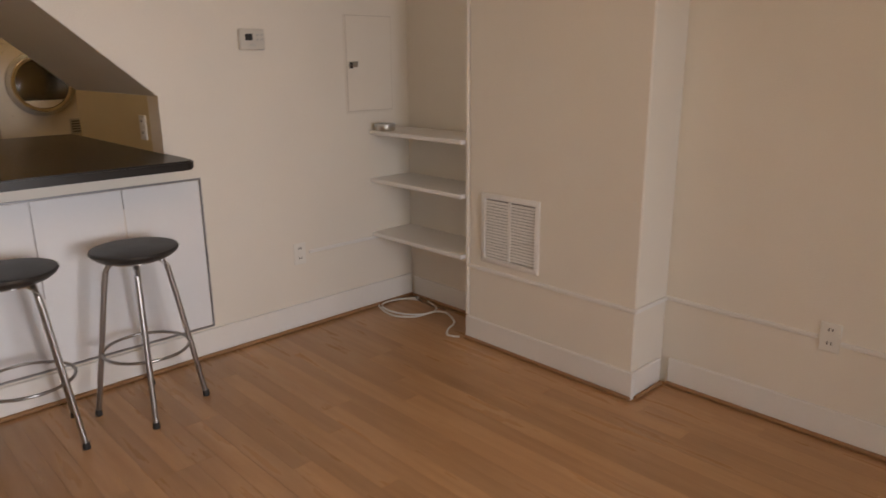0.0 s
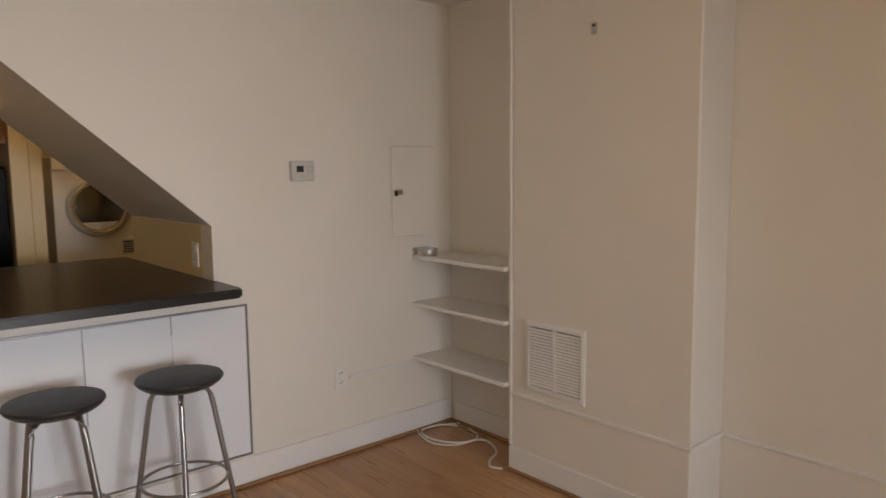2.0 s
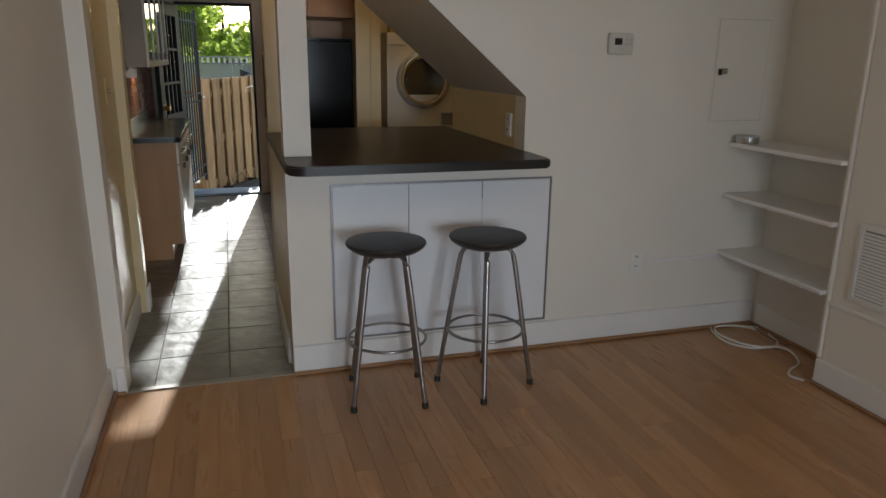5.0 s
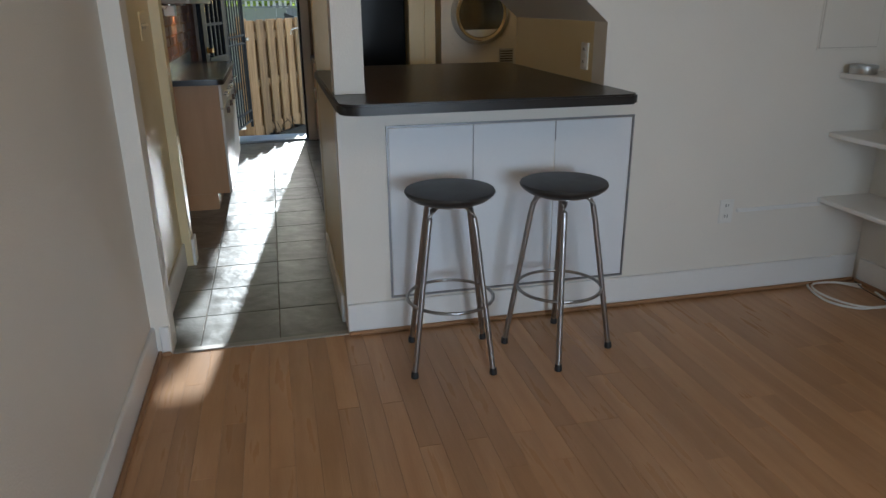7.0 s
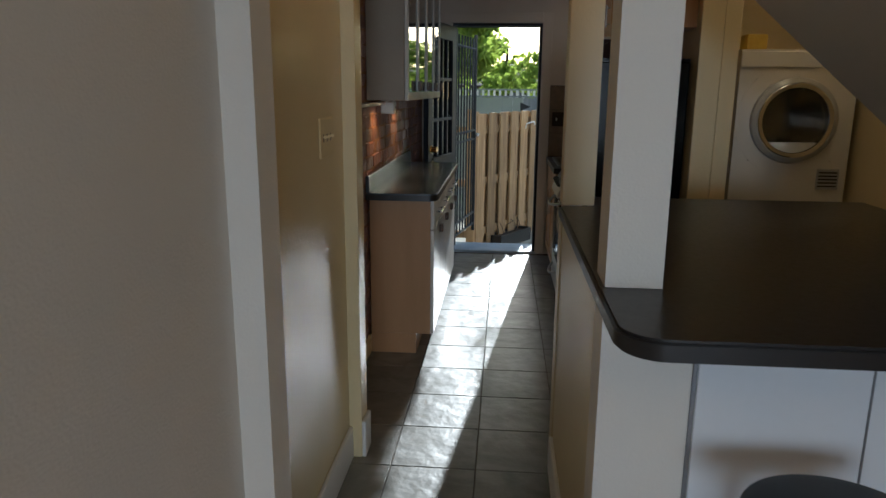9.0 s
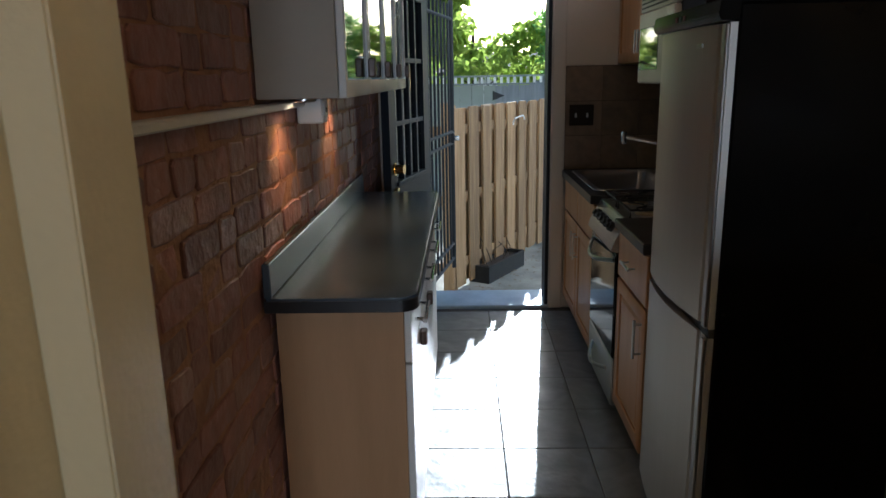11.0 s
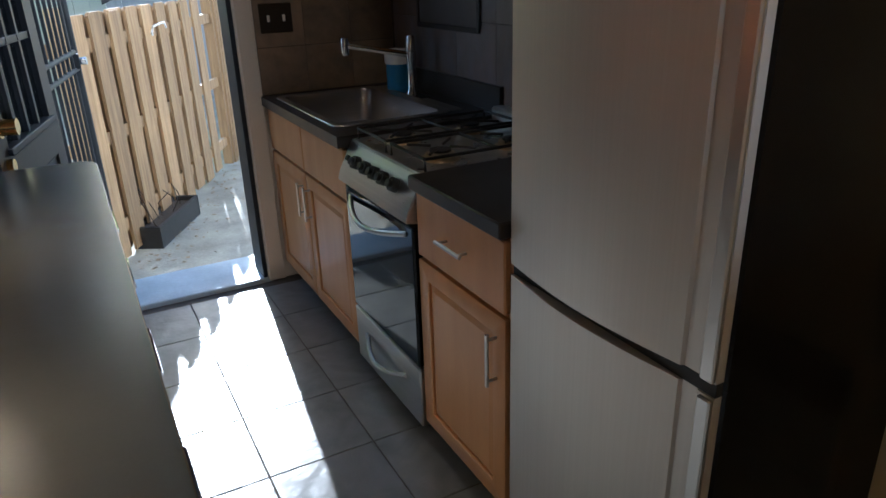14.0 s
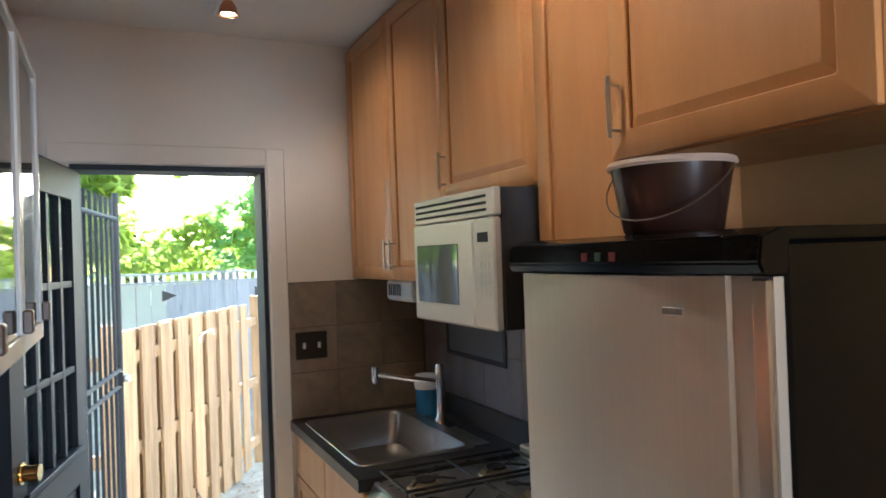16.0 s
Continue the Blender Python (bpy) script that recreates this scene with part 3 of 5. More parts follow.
# panelled bar front
ap = thing("access_panel", (1.78, NY, 0.165), "three white access panels framed by grey metal strips", "panel")
for x0, x1, z0, z1 in ((1.207, 2.353, 0.935, 0.945), (1.207, 2.353, 0.160, 0.170), (1.207, 1.217, 0.170, 0.935), (2.343, 2.353, 0.170, 0.935)):
    part("frame_strip", box(x0, x1, NY - 0.006, NY - 0.0005, z0, z1, 0.001), GREYTRIM, ap, "grey metal strip")
for x0, x1 in ((1.219, 1.588), (1.592, 1.969), (1.973, 2.341)):
    part("panel", box(x0, x1, NY - 0.005, NY - 0.0005, 0.172, 0.933, 0.0015), PANEL, ap)
part("strip", box(1.588, 1.592, NY - 0.0065, NY - 0.001, 0.50, 0.933), GREYTRIM, ap)
part("strip", box(1.969, 1.973, NY - 0.0065, NY - 0.001, 0.845, 0.933), GREYTRIM, ap)

# thermostat
th = thing("thermostat", (2.686, NY, 1.555), "small white wall thermostat with a dark display", "thermostat")
part("case", box(2.616, 2.756, NY - 0.03, NY - 0.0005, 1.553, 1.658, 0.014, seg=3), mat("grey_thermostat", (0.60, 0.58, 0.53), rough=0.4), th)
part("display", box(2.645, 2.685, NY - 0.032, NY - 0.029, 1.60, 1.632), DARK, th, "dark display")
for x in (2.706, 2.73):
    for z in (1.600, 1.622):
        part("button", box(x, x + 0.014, NY - 0.033, NY - 0.029, z, z + 0.01, 0.002), mat("grey_button", (0.5, 0.5, 0.48)), th)
part("wheel", box(2.668, 2.70, NY - 0.032, NY - 0.029, 1.572, 1.584, 0.002), mat("grey_key", (0.55, 0.55, 0.52)), th)

# breaker panel door
pb = thing("breaker_panel", (3.43, NY, 1.212), "painted breaker panel door flush in the wall", "panel")
part("frame", box(3.262, 3.605, NY - 0.005, NY - 0.0005, 1.204, 1.752, 0.002), PAINT, pb)
part("seam", box(3.2705, 3.5985, NY - 0.0056, NY - 0.0051, 1.2125, 1.7435), mat("panel_seam", (0.56, 0.52, 0.46)), pb, "thin dark seam")
part("door", box(3.274, 3.595, NY - 0.009, NY - 0.0058, 1.216, 1.740, 0.002), PAINT, pb)
part("latch", box(3.282, 3.345, NY - 0.020, NY - 0.0095, 1.462, 1.492, 0.003), NICKEL, pb, "metal latch")
part("latch_slot", box(3.284, 3.305, NY - 0.022, NY - 0.019, 1.455, 1.486), DARK, pb)


def outlet(name, centre, axis, out, label, w=0.078, h=0.122, slots=True, material=PLASTIC):
    """A cover plate on a wall; axis runs along the wall, out points into the room."""
    c, a, o, u = Vector(centre), Vector(axis), Vector(out), Vector((0, 0, 1))
    e = thing(name, c, label, "outlet" if slots else "switch")

    def slab(dx, dz, sx, sz, d0, d1, bevel, nm, m, lab=""):
        p = [c + a * (dx + s * sx) + u * (dz + q * sz) + o * d for s in (-0.5, 0.5) for q in (-0.5, 0.5) for d in (d0, d1)]
        lo = [min(v[i] for v in p) for i in range(3)]
        hi = [max(v[i] for v in p) for i in range(3)]
        return part(nm, box(lo[0], hi[0], lo[1], hi[1], lo[2], hi[2], bevel), m, e, lab)

    slab(0, 0, w, h, 0.0005, 0.007, 0.003, "cover_plate", material)
    return e, slab


def duplex(centre, axis, out):
    e, slab = outlet("outlet", centre, axis, out, "white duplex wall outlet")
    for dz in (-0.028, 0.028):
        slab(0, dz, 0.034, 0.036, 0.006, 0.009, 0.002, "socket", PLASTIC)
        for dx in (-0.007, 0.007):
            slab(dx, dz + 0.004, 0.004, 0.013, 0.0088, 0.0096, 0, "slot", DARK)


duplex((2.892, NY, 0.445), (1, 0, 0), (0, -1, 0))
duplex((EX, 0.995, 0.432), (0, 1, 0), (-1, 0, 0))
duplex((2.19, 3.72, 1.19), (0, 1, 0), (-1, 0, 0))
e, slab = outlet("light_switch", (WX + 0.007, 4.36, 1.336), (0, 1, 0), (1, 0, 0), "cream triple toggle switch plate on the hall wall", 0.165, 0.132, False, CREAM)
for dx in (-0.046, 0, 0.046):
    slab(dx, 0, 0.011, 0.026, 0.0065, 0.0078, 0, "slot", BROWN)
    slab(dx, 0.004, 0.006, 0.008, 0.0075, 0.019, 0.001, "toggle", CREAM)
e, slab = outlet("light_switch", (1.275, BY - 0.0125, 1.245), (1, 0, 0), (0, -1, 0), "dark double switch plate on the stone backsplash", 0.148, 0.125, False, mat("bronze_plate", (0.05, 0.04, 0.03), rough=0.35, metal=0.6))
for dx in (-0.035, 0.035):
    slab(dx, 0, 0.012, 0.028, 0.006, 0.014, 0.002, "toggle", PLASTIC)

# return air grille
gr = thing("vent_grille", (CHX, 2.434, 0.475), "white metal return air grille", "vent")
y0, y1, z0, z1 = 2.243, 2.625, 0.470, 0.838
bm = ring_frame(CHX - 0.012, CHX - 0.0005, y0, y1, z0, z1, 0.028)
part("frame", bm, WHITE, gr)
# flat sheet on the wall, coloured grey for the shade behind the slats
part("backing", box(CHX - 0.0025, CHX - 0.0008, y0 + 0.03, y1 - 0.03, z0 + 0.03, z1 - 0.03), mat("grille_shade", (0.25, 0.25, 0.25)), gr, "grey sheet standing in for the shaded duct")
part("mullion", box(CHX - 0.010, CHX - 0.003, 2.426, 2.442, z0 + 0.028, z1 - 0.028), WHITE, gr)
for i in range(19):
    z = z0 + 0.036 + i * 0.0158
    for a, b in ((y0 + 0.03, 2.426), (2.442, y1 - 0.03)):
        part("slat", prism([(CHX - 0.011, z), (CHX - 0.009, z - 0.001), (CHX - 0.003, z + 0.010), (CHX - 0.005, z + 0.011)], "y", a, b), WHITE, gr, smooth=False)

# alcove shelves and what lies there
for z in (1.098, 0.812, 0.480):
    sh = thing("wall_shelf", (3.58, 3.11, z), "white painted alcove shelf", "shelf", "alcove shelves")
    part("board", box(3.415, EX - 0.001, CHY1 + 0.021, NY - 0.001, z - 0.024, z, 0.004), WHITE, sh)
    part("cleat", box(CHX + 0.02, EX - 0.02, CHY1 + 0.001, CHY1 + 0.02, z - 0.055, z - 0.0245, 0.002), WHITE, sh)
tin = thing("round_tin", (3.47, 3.43, 1.098), "small round grey tin on the top shelf", "tin")
part("body", lathe([(0, 0.0), (0.058, 0.0), (0.060, 0.004), (0.060, 0.026), (0, 0.026)], (3.475, 3.43, 1.098), 28), NICKEL, tin)
part("lid", lathe([(0.0, 0.0265), (0.062, 0.0265), (0.062, 0.038), (0.056, 0.041), (0, 0.041)], (3.475, 3.43, 1.098), 28), mat("pale_lid", (0.5, 0.52, 0.52), rough=0.3, metal=0.4), tin)


def cable(name, pts, r, label):
    c = thing(name, pts[0], label, "cable")
    path = []
    p = [Vector(q) for q in pts]
    for i in range(len(p) - 1):
        a, b, cc, d = p[max(i - 1, 0)], p[i], p[i + 1], p[min(i + 2, len(p) - 1)]
        for k in range(8):
            t = k / 8
            path.append(0.5 * (2 * b + (cc - a) * t + (2 * a - 5 * b + 4 * cc - d) * t * t + (3 * b - a - 3 * cc + d) * t ** 3))
    path.append(p[-1])
    part("cord", tube(path, r, 6), PLASTIC if r > 0.003 else BLACKMATT, c)


cable("white_cable", [(3.66, 3.36, 0.012), (3.60, 3.46, 0.008), (3.47, 3.50, 0.008), (3.40, 3.44, 0.008), (3.37, 3.27, 0.007), (3.45, 3.16, 0.008), (3.56, 3.12, 0.02), (3.60, 3.05, 0.02), (3.55, 2.93, 0.008), (3.45, 2.88, 0.007), (3.39, 2.82, 0.007), (3.41, 2.75, 0.01)], 0.006, "white coiled cable on the floor")
cable("white_cable", [(3.69, 3.40, 0.011), (3.56, 3.46, 0.014), (3.44, 3.46, 0.016), (3.39, 3.36, 0.016), (3.42, 3.22, 0.016), (3.52, 3.13, 0.016), (3.62, 3.16, 0.016), (3.68, 3.30, 0.012)], 0.0055, "white coiled cable on the floor")
cable("black_cable", [(3.70, 3.46, 0.008), (3.64, 3.34, 0.02), (3.62, 3.22, 0.022), (3.66, 3.12, 0.008)], 0.0025, "thin black cable in the corner")
hk = thing("wall_bracket", (CHX, 2.222, 2.20), "small metal bracket screwed to the chimney breast", "bracket")
part("plate", box(CHX - 0.006, CHX - 0.0005, 2.208, 2.236, 2.20, 2.25, 0.002), NICKEL, hk)
part("screw", lathe([(0, -0.012), (0.006, -0.012), (0.006, -0.0055)], (CHX, 2.222, 2.238), 10, "x"), DARK, hk)

# ---- laundry ----
dr = thing("clothes_dryer", (2.37, 6.45, 0.865), "white stacked front-loading dryer with a round glass door", "dryer")
DYf = 6.10
DL, DR, DB, DT = 2.06, 2.69, 0.865, 1.725
cx, cz = 2.372, 1.345
bm = box(DL, DR, DYf + 0.30, 6.80, DB, DT, 0.004)
for q in ((DL, cx - 0.225, DB, DT), (cx + 0.225, DR, DB, DT), (cx - 0.225, cx + 0.225, DB, cz - 0.225), (cx - 0.225, cx + 0.225, cz + 0.225, DT)):
    box(q[0], q[1], DYf, DYf + 0.299, q[2], q[3], 0.0, bm)
part("body", bm, APPLIANCE, dr, smooth=False)
part("door_surround", lathe([(0.192, -0.003), (0.312, -0.003), (0.312, -0.001), (0.192, 0.002)], (cx, DYf, cz), 48, "y", cap=False), APPLIANCE, dr)
part("control_panel", box(DL, DR - 0.01, DYf - 0.012, DYf - 0.0035, 1.63, 1.715, 0.003), APPLIANCE, dr)
door = part("door", lathe([(0.188, -0.032), (0.210, -0.036), (0.231, -0.022), (0.236, -0.0035), (0.188, -0.0035)], (cx, DYf, cz), 48, "y", cap=False), DOORGREY, dr, "round grey door ring")
part("trim_ring", lathe([(0.179, -0.038), (0.197, -0.041), (0.202, -0.037), (0.179, -0.032)], (cx, DYf, cz), 48, "y", cap=False), CHROME, door, "chrome trim ring")
part("drum", lathe([(0.192, 0.0), (0.192, 0.06), (0.187, 0.065), (0.187, 0.12), (0.192, 0.125), (0.192, 0.18), (0.187, 0.185), (0.187, 0.22), (0.192, 0.225), (0.192, 0.285), (0.0, 0.29)], (cx, DYf, cz), 48, "y", cap=False), DRUM, dr,
     "ribbed shiny steel drum")
for q in (75, 195, 315):
    a = radians(q)
    part("drum_vane", tube([(cx + 0.176 * math.cos(a), DYf + 0.03, cz + 0.176 * math.sin(a)), (cx + 0.165 * math.cos(a), DYf + 0.15, cz + 0.165 * math.sin(a)), (cx + 0.176 * math.cos(a), DYf + 0.27, cz + 0.176 * math.sin(a))], 0.014, 8), DRUM, dr)
part("lower_panel", prism([(cx + 0.176 * math.cos(radians(q)), cz + 0.176 * math.sin(radians(q))) for q in range(222, 319, 6)], "y", DYf - 0.028, DYf - 0.024), APPLIANCE, door, "white lower door panel")
pane = part("door_glass", lathe([(0.0, -0.052), (0.09, -0.048), (0.180, -0.034), (0.180, -0.030), (0.09, -0.043), (0.0, -0.046)], (cx, DYf, cz), 40, "y"), DRYERGLASS, door, "bulging clear door glass")
pane.visible_shadow = False
part("lint_cover", box(2.53, 2.65, DYf - 0.010, DYf - 0.0005, 0.965, 1.08, 0.003), mat("grey_vent_plastic", (0.35, 0.36, 0.36)), dr, "grey vent cover")
for i in range(5):
    part("vent_slot", box(2.54, 2.64, DYf - 0.0115, DYf - 0.0098, 0.98 + i * 0.019, 0.988 + i * 0.019), DARK, dr)
ws = thing("washing_machine", (2.37, 6.45, 0), "white washing machine under the dryer", "washer")
part("body", box(DL, DR, DYf, 6.80, 0.0, 0.860, 0.012, seg=2), APPLIANCE, ws)
part("control_panel", box(DL, DR - 0.01, DYf - 0.010, DYf - 0.0005, 0.745, 0.85, 0.004), APPLIANCE, ws)
part("drawer", box(DL + 0.015, 2.25, DYf - 0.016, DYf - 0.0105, 0.76, 0.835, 0.004), APPLIANCE, ws)
part("drawer_grip", box(DL + 0.05, 2.21, DYf - 0.020, DYf - 0.0165, 0.772, 0.785, 0.003), DARK, ws)
part("dial", lathe([(0, -0.03), (0.022, -0.03), (0.027, -0.011)], (2.53, DYf, 0.80), 20, "y"), APPLIANCE, ws)

pk_ = thing("detergent_packet", (2.15, 6.22, DT), "small yellow detergent packet on the dryer", "packet")
part("packet", box(2.10, 2.21, 6.15, 6.28, DT + 0.0005, DT + 0.085, 0.012, seg=2), mat("yellow_packet", (0.55, 0.38, 0.05), (0.45, 0.30, 0.04), 0.5, scale=20), pk_)

# ---- kitchen, brick side ----
bc_y = [5.81, 6.215, 6.62, 7.025, 7.43]
for i in range(4):
    a, b = bc_y[i], bc_y[i + 1]
    u = thing("base_cabinet", (0.2, (a + b) / 2, 0), "shallow pale base cabinet with a drawer and a door", "cabinet", "shallow base cabinets")
    part("body", box(0.04, 0.382, a + 0.0005, b - 0.0005, 0.12, 0.902, 0.002), MAPLEPALE, u)
    part("toe_kick", box(0.04, 0.30, a + 0.001, b - 0.001, 0.0, 0.1195), MAPLEPALE, u)
    d = part("drawer_front", box(0.3825, 0.402, a + 0.003, b - 0.003, 0.735, 0.895, 0.003), CABWHITE, u)
    bar_pull(d, (0.402, a + 0.13, 0.815), (0.402, b - 0.13, 0.815), (0.03, 0, 0), CHROME, 0.007)
    d = part("door", box(0.3825, 0.402, a + 0.003, b - 0.003, 0.125, 0.729, 0.003), CABWHITE, u)
    part("pull", box(0.4025, 0.424, b - 0.075, b - 0.03, 0.655, 0.70, 0.004), BROWN, d, "square brown door pull")
tp = thing("worktop", (0.22, 6.6, 0.905), "dark laminate worktop along the brick wall", "worktop")
bm = prism([(BX + 0.004, 5.735), *arc(0.424 - 0.05, 5.735 + 0.05, 0.05, -90, 0, 6), *arc(0.424 - 0.05, 7.46 - 0.05, 0.05, 0, 90, 6), (BX + 0.004, 7.46)], "z", 0.904, 0.943)
bmesh.ops.bevel(bm, geom=[e for e in bm.edges if abs(e.verts[0].co.z - e.verts[1].co.z) < 1e-5], offset=0.005, segments=2, affect="EDGES")
part("slab", bm, SLATETOP, tp)
E = 0.0025
part("edge_band", prism([(BX + 0.004, 5.735 - E), *arc(0.374, 5.785, 0.05 + E, -90, 0, 6), *arc(0.374, 7.41, 0.05 + E, 0, 90, 6), (BX + 0.004, 7.46 + E)], "z", 0.9065, 0.9375), BLACKTOP, tp, "dark brown-black edge band")
part("upstand", box(BX + 0.004, BX + 0.024, 5.735, 7.46, 0.9435, 1.035, 0.003), SLATETOP, tp)

uc = thing("wall_cabinet", (0.14, 6.75, 1.437), "white wall cabinet with four glass doors", "cabinet")
UY = [5.82, 6.2825, 6.745, 7.2075, 7.67]
bm = bmesh.new()
box(BX + 0.002, 0.238, 5.82, 5.838, 1.437, 2.24, 0.002, bm)
box(BX + 0.002, 0.238, 7.652, 7.67, 1.437, 2.24, 0.002, bm)
box(BX + 0.002, 0.238, 5.838, 7.652, 1.437, 1.455, 0.001, bm)
box(BX + 0.002, 0.238, 5.838, 7.652, 2.222, 2.24, 0.001, bm)
box(BX + 0.002, BX + 0.01, 5.838, 7.652, 1.455, 2.222, 0, bm)
box(BX + 0.012, 0.20, 5.838, 7.652, 1.82, 1.838, 0, bm)
part("carcass", bm, CARCASS, uc, "cabinet carcass in a beige darkened for shade")
for a, b in zip(UY, UY[1:]):
    a, b = a + 0.002, b - 0.002
    bm = ring_frame(0.239, 0.26, a, b, 1.437, 2.24, 0.022, 0.045)
    d = part("door", bm, CABWHITE, uc)
    part("pane", box(0.247, 0.252, a + 0.02, b - 0.02, 1.48, 2.197), CABGLASS, d, "glossy glass pane", False)
    part("pull", box(0.2605, 0.283, b - 0.05, b - 0.012, 1.488, 1.545, 0.004), BROWN, d, "brown door pull")
for y in (6.03, 6.75):
    pk = thing("puck_light", (0.105, y, 1.437), "small round under-cabinet puck light", "lamp", "under-cabinet lights")
    part("housing", lathe([(0.0, -0.001), (0.034, -0.001), (0.034, -0.010), (0.028, -0.014), (0.024, -0.012)], (0.105, y, 1.437), 24), NICKEL, pk)
    part("lens", lathe([(0.0, -0.0115), (0.024, -0.0115), (0.022, -0.013), (0, -0.013)], (0.105, y, 1.437), 20), LAMPGLASS, pk, "glowing lens")
ob_ = thing("outlet_box", (0.07, 6.28, 1.37), "white surface-mounted outlet box under the cabinet", "outlet")
part("box", box(BX + 0.004, 0.115, 6.23, 6.31, 1.352, 1.432, 0.006), PLASTIC, ob_)
part("socket", box(0.1155, 0.119, 6.245, 6.295, 1.37, 1.418, 0.002), PLASTIC, ob_)
for dy in (6.258, 6.276):
    part("slot", box(0.1192, 0.1205, dy, dy + 0.005, 1.385, 1.400), DARK, ob_)

# ---- kitchen, sink side ----
def base_unit(y0, y1, doors, drawers, label, inside=0.868):
    u = thing("base_cabinet", (1.45, (y0 + y1) / 2, 0), label, "cabinet", "maple base cabinets")
    part("body", box(1.205, KX - 0.009, y0 + 0.0005, y1 - 0.0005, 0.09, inside, 0.002), MAPLE, u)
    part("toe_kick", box(1.27, KX - 0.02, y0 + 0.001, y1 - 0.001, 0, 0.0895), BLACKMATT, u, "dark toe kick")
    w = (y1 - y0) / doors
    for i in range(doors):
        a, b = y0 + i * w + 0.004, y0 + (i + 1) * w - 0.004
        d = framed_door(u, "door", 1.185, a, b, 0.10, 0.66, MAPLE)
        yy = b - 0.04 if (doors > 1 and i == 0) else a + 0.035
        bar_pull(d, (1.185, yy, 0.485), (1.185, yy, 0.60), (-0.028, 0, 0))
        d = part("drawer_front", box(1.185, 1.2045, a, b, 0.672, 0.860, 0.004), MAPLE, u)
        if drawers:
            bar_pull(d, (1.185, (a + b) / 2 - 0.05, 0.77), (1.185, (a + b) / 2 + 0.05, 0.77), (-0.028, 0, 0))
    return u


base_unit(6.425, 6.885, 1, True, "maple base cabinet with one drawer and one door beside the stove")
base_unit(7.445, 8.43, 2, False, "maple sink base cabinet with two doors", 0.745)

ct = thing("worktop", (1.45, 6.65, 0.87), "dark laminate worktop beside the stove", "worktop")
part("slab", box(1.165, KX - 0.009, 6.42, 6.888, 0.869, 0.91, 0.004), DARKTOP, ct)
ct2 = thing("worktop", (1.45, 7.94, 0.87), "dark laminate worktop with an inset sink", "worktop")
SX0, SX1, SYa, SYb = 1.235, 1.665, 7.60, 8.34
bm = bmesh.new()
for a in ((1.165, SX0, 7.442, 8.442), (SX1, KX - 0.009, 7.442, 8.442), (SX0, SX1, 7.442, SYa), (SX0, SX1, SYb, 8.442)):
    box(*a, 0.869, 0.91, 0, bm)
part("slab", bm, DARKTOP, ct2, smooth=False)
part("upstand", box(KX - 0.028, KX - 0.009, 7.442, 8.442, 0.9105, 1.01, 0.003), DARKTOP, ct2)
sk = thing("sink", (1.42, 7.97, 0.91), "stainless steel single-bowl drop-in sink", "sink")
bm = bmesh.new()
loops = []
for d, z in ((-0.028, 0.9115), (-0.026, 0.916), (0.004, 0.915), (0.012, 0.905), (0.03, 0.77), (0.06, 0.755)):
    a, b, c, e2 = SX0 + d, SX1 - d, SYa + d, SYb - d
    rr = 0.05
    pts = [*arc(b - rr, c + rr, rr, -90, 0, 4), *arc(b - rr, e2 - rr, rr, 0, 90, 4), *arc(a + rr, e2 - rr, rr, 90, 180, 4), *arc(a + rr, c + rr, rr, 180, 270, 4)]
    loops.append([bm.verts.new((*p, z)) for p in pts])
for p, q in zip(loops, loops[1:]):
    for k in range(len(p)):
        j = (k + 1) % len(p)
        bm.faces.new((p[k], p[j], q[j], q[k]))
bm.faces.new(loops[-1])
part("bowl", bm, STEEL, sk)
part("drain", lathe([(0.0, 0.757), (0.03, 0.757), (0.038, 0.759), (0.04, 0.7565)], (1.42, 7.97, 0), 20), CHROME, sk)
part("deck", box(SX1 + 0.03, SX1 + 0.085, SYa, SYb, 0.9105, 0.915, 0.002), STEEL, sk)
fa = thing("faucet", (1.735, 8.02, 0.915), "chrome pull-out kitchen faucet", "faucet")
fx, fy = 1.735, 8.02
part("base", lathe([(0.0, 0.0), (0.029, 0.0), (0.029, 0.008), (0.020, 0.022), (0.0175, 0.12), (0.022, 0.15), (0.022, 0.185), (0.0, 0.188)], (fx, fy, 0.9155), 20), CHROME, fa)
part("spout", tube([(fx, fy, 1.085), (fx - 0.10, fy + 0.03, 1.105), (fx - 0.20, fy + 0.06, 1.124), (fx - 0.262, fy + 0.078, 1.136)], 0.0125, 12), CHROME, fa)
part("spray_head", lathe([(0.0, 0.0), (0.013, 0.0), (0.017, 0.01), (0.017, 0.062), (0.014, 0.07), (0.0, 0.07)], (fx - 0.27, fy + 0.08, 1.098), 18), CHROME, fa)
part("lever", lathe([(0.0, 0.0), (0.020, 0.0), (0.019, 0.05), (0.014, 0.062), (0.0, 0.064)], (fx, fy, 1.1045), 18), CHROME, fa)
part("deck_plate", box(fx - 0.03, fx + 0.03, fy - 0.13, fy + 0.13, 0.9152, 0.920, 0.002), CHROME, fa, "chrome deck plate")
so = thing("cleaning_tub", (1.752, 8.20, 0.91), "round blue-labelled cleaning tub with a white lid behind the faucet", "tub")
part("tub", lathe([(0.0, 0.0), (0.052, 0.0), (0.055, 0.006), (0.055, 0.115), (0.0, 0.115)], (1.752, 8.20, 0.9155), 26), BLUEPLASTIC, so, "blue label")
part("lid", lathe([(0.0, 0.1155), (0.058, 0.1155), (0.060, 0.125), (0.060, 0.165), (0.054, 0.178), (0.0, 0.182)], (1.752, 8.20, 0.9155), 26), PLASTIC, so, "white plastic lid")

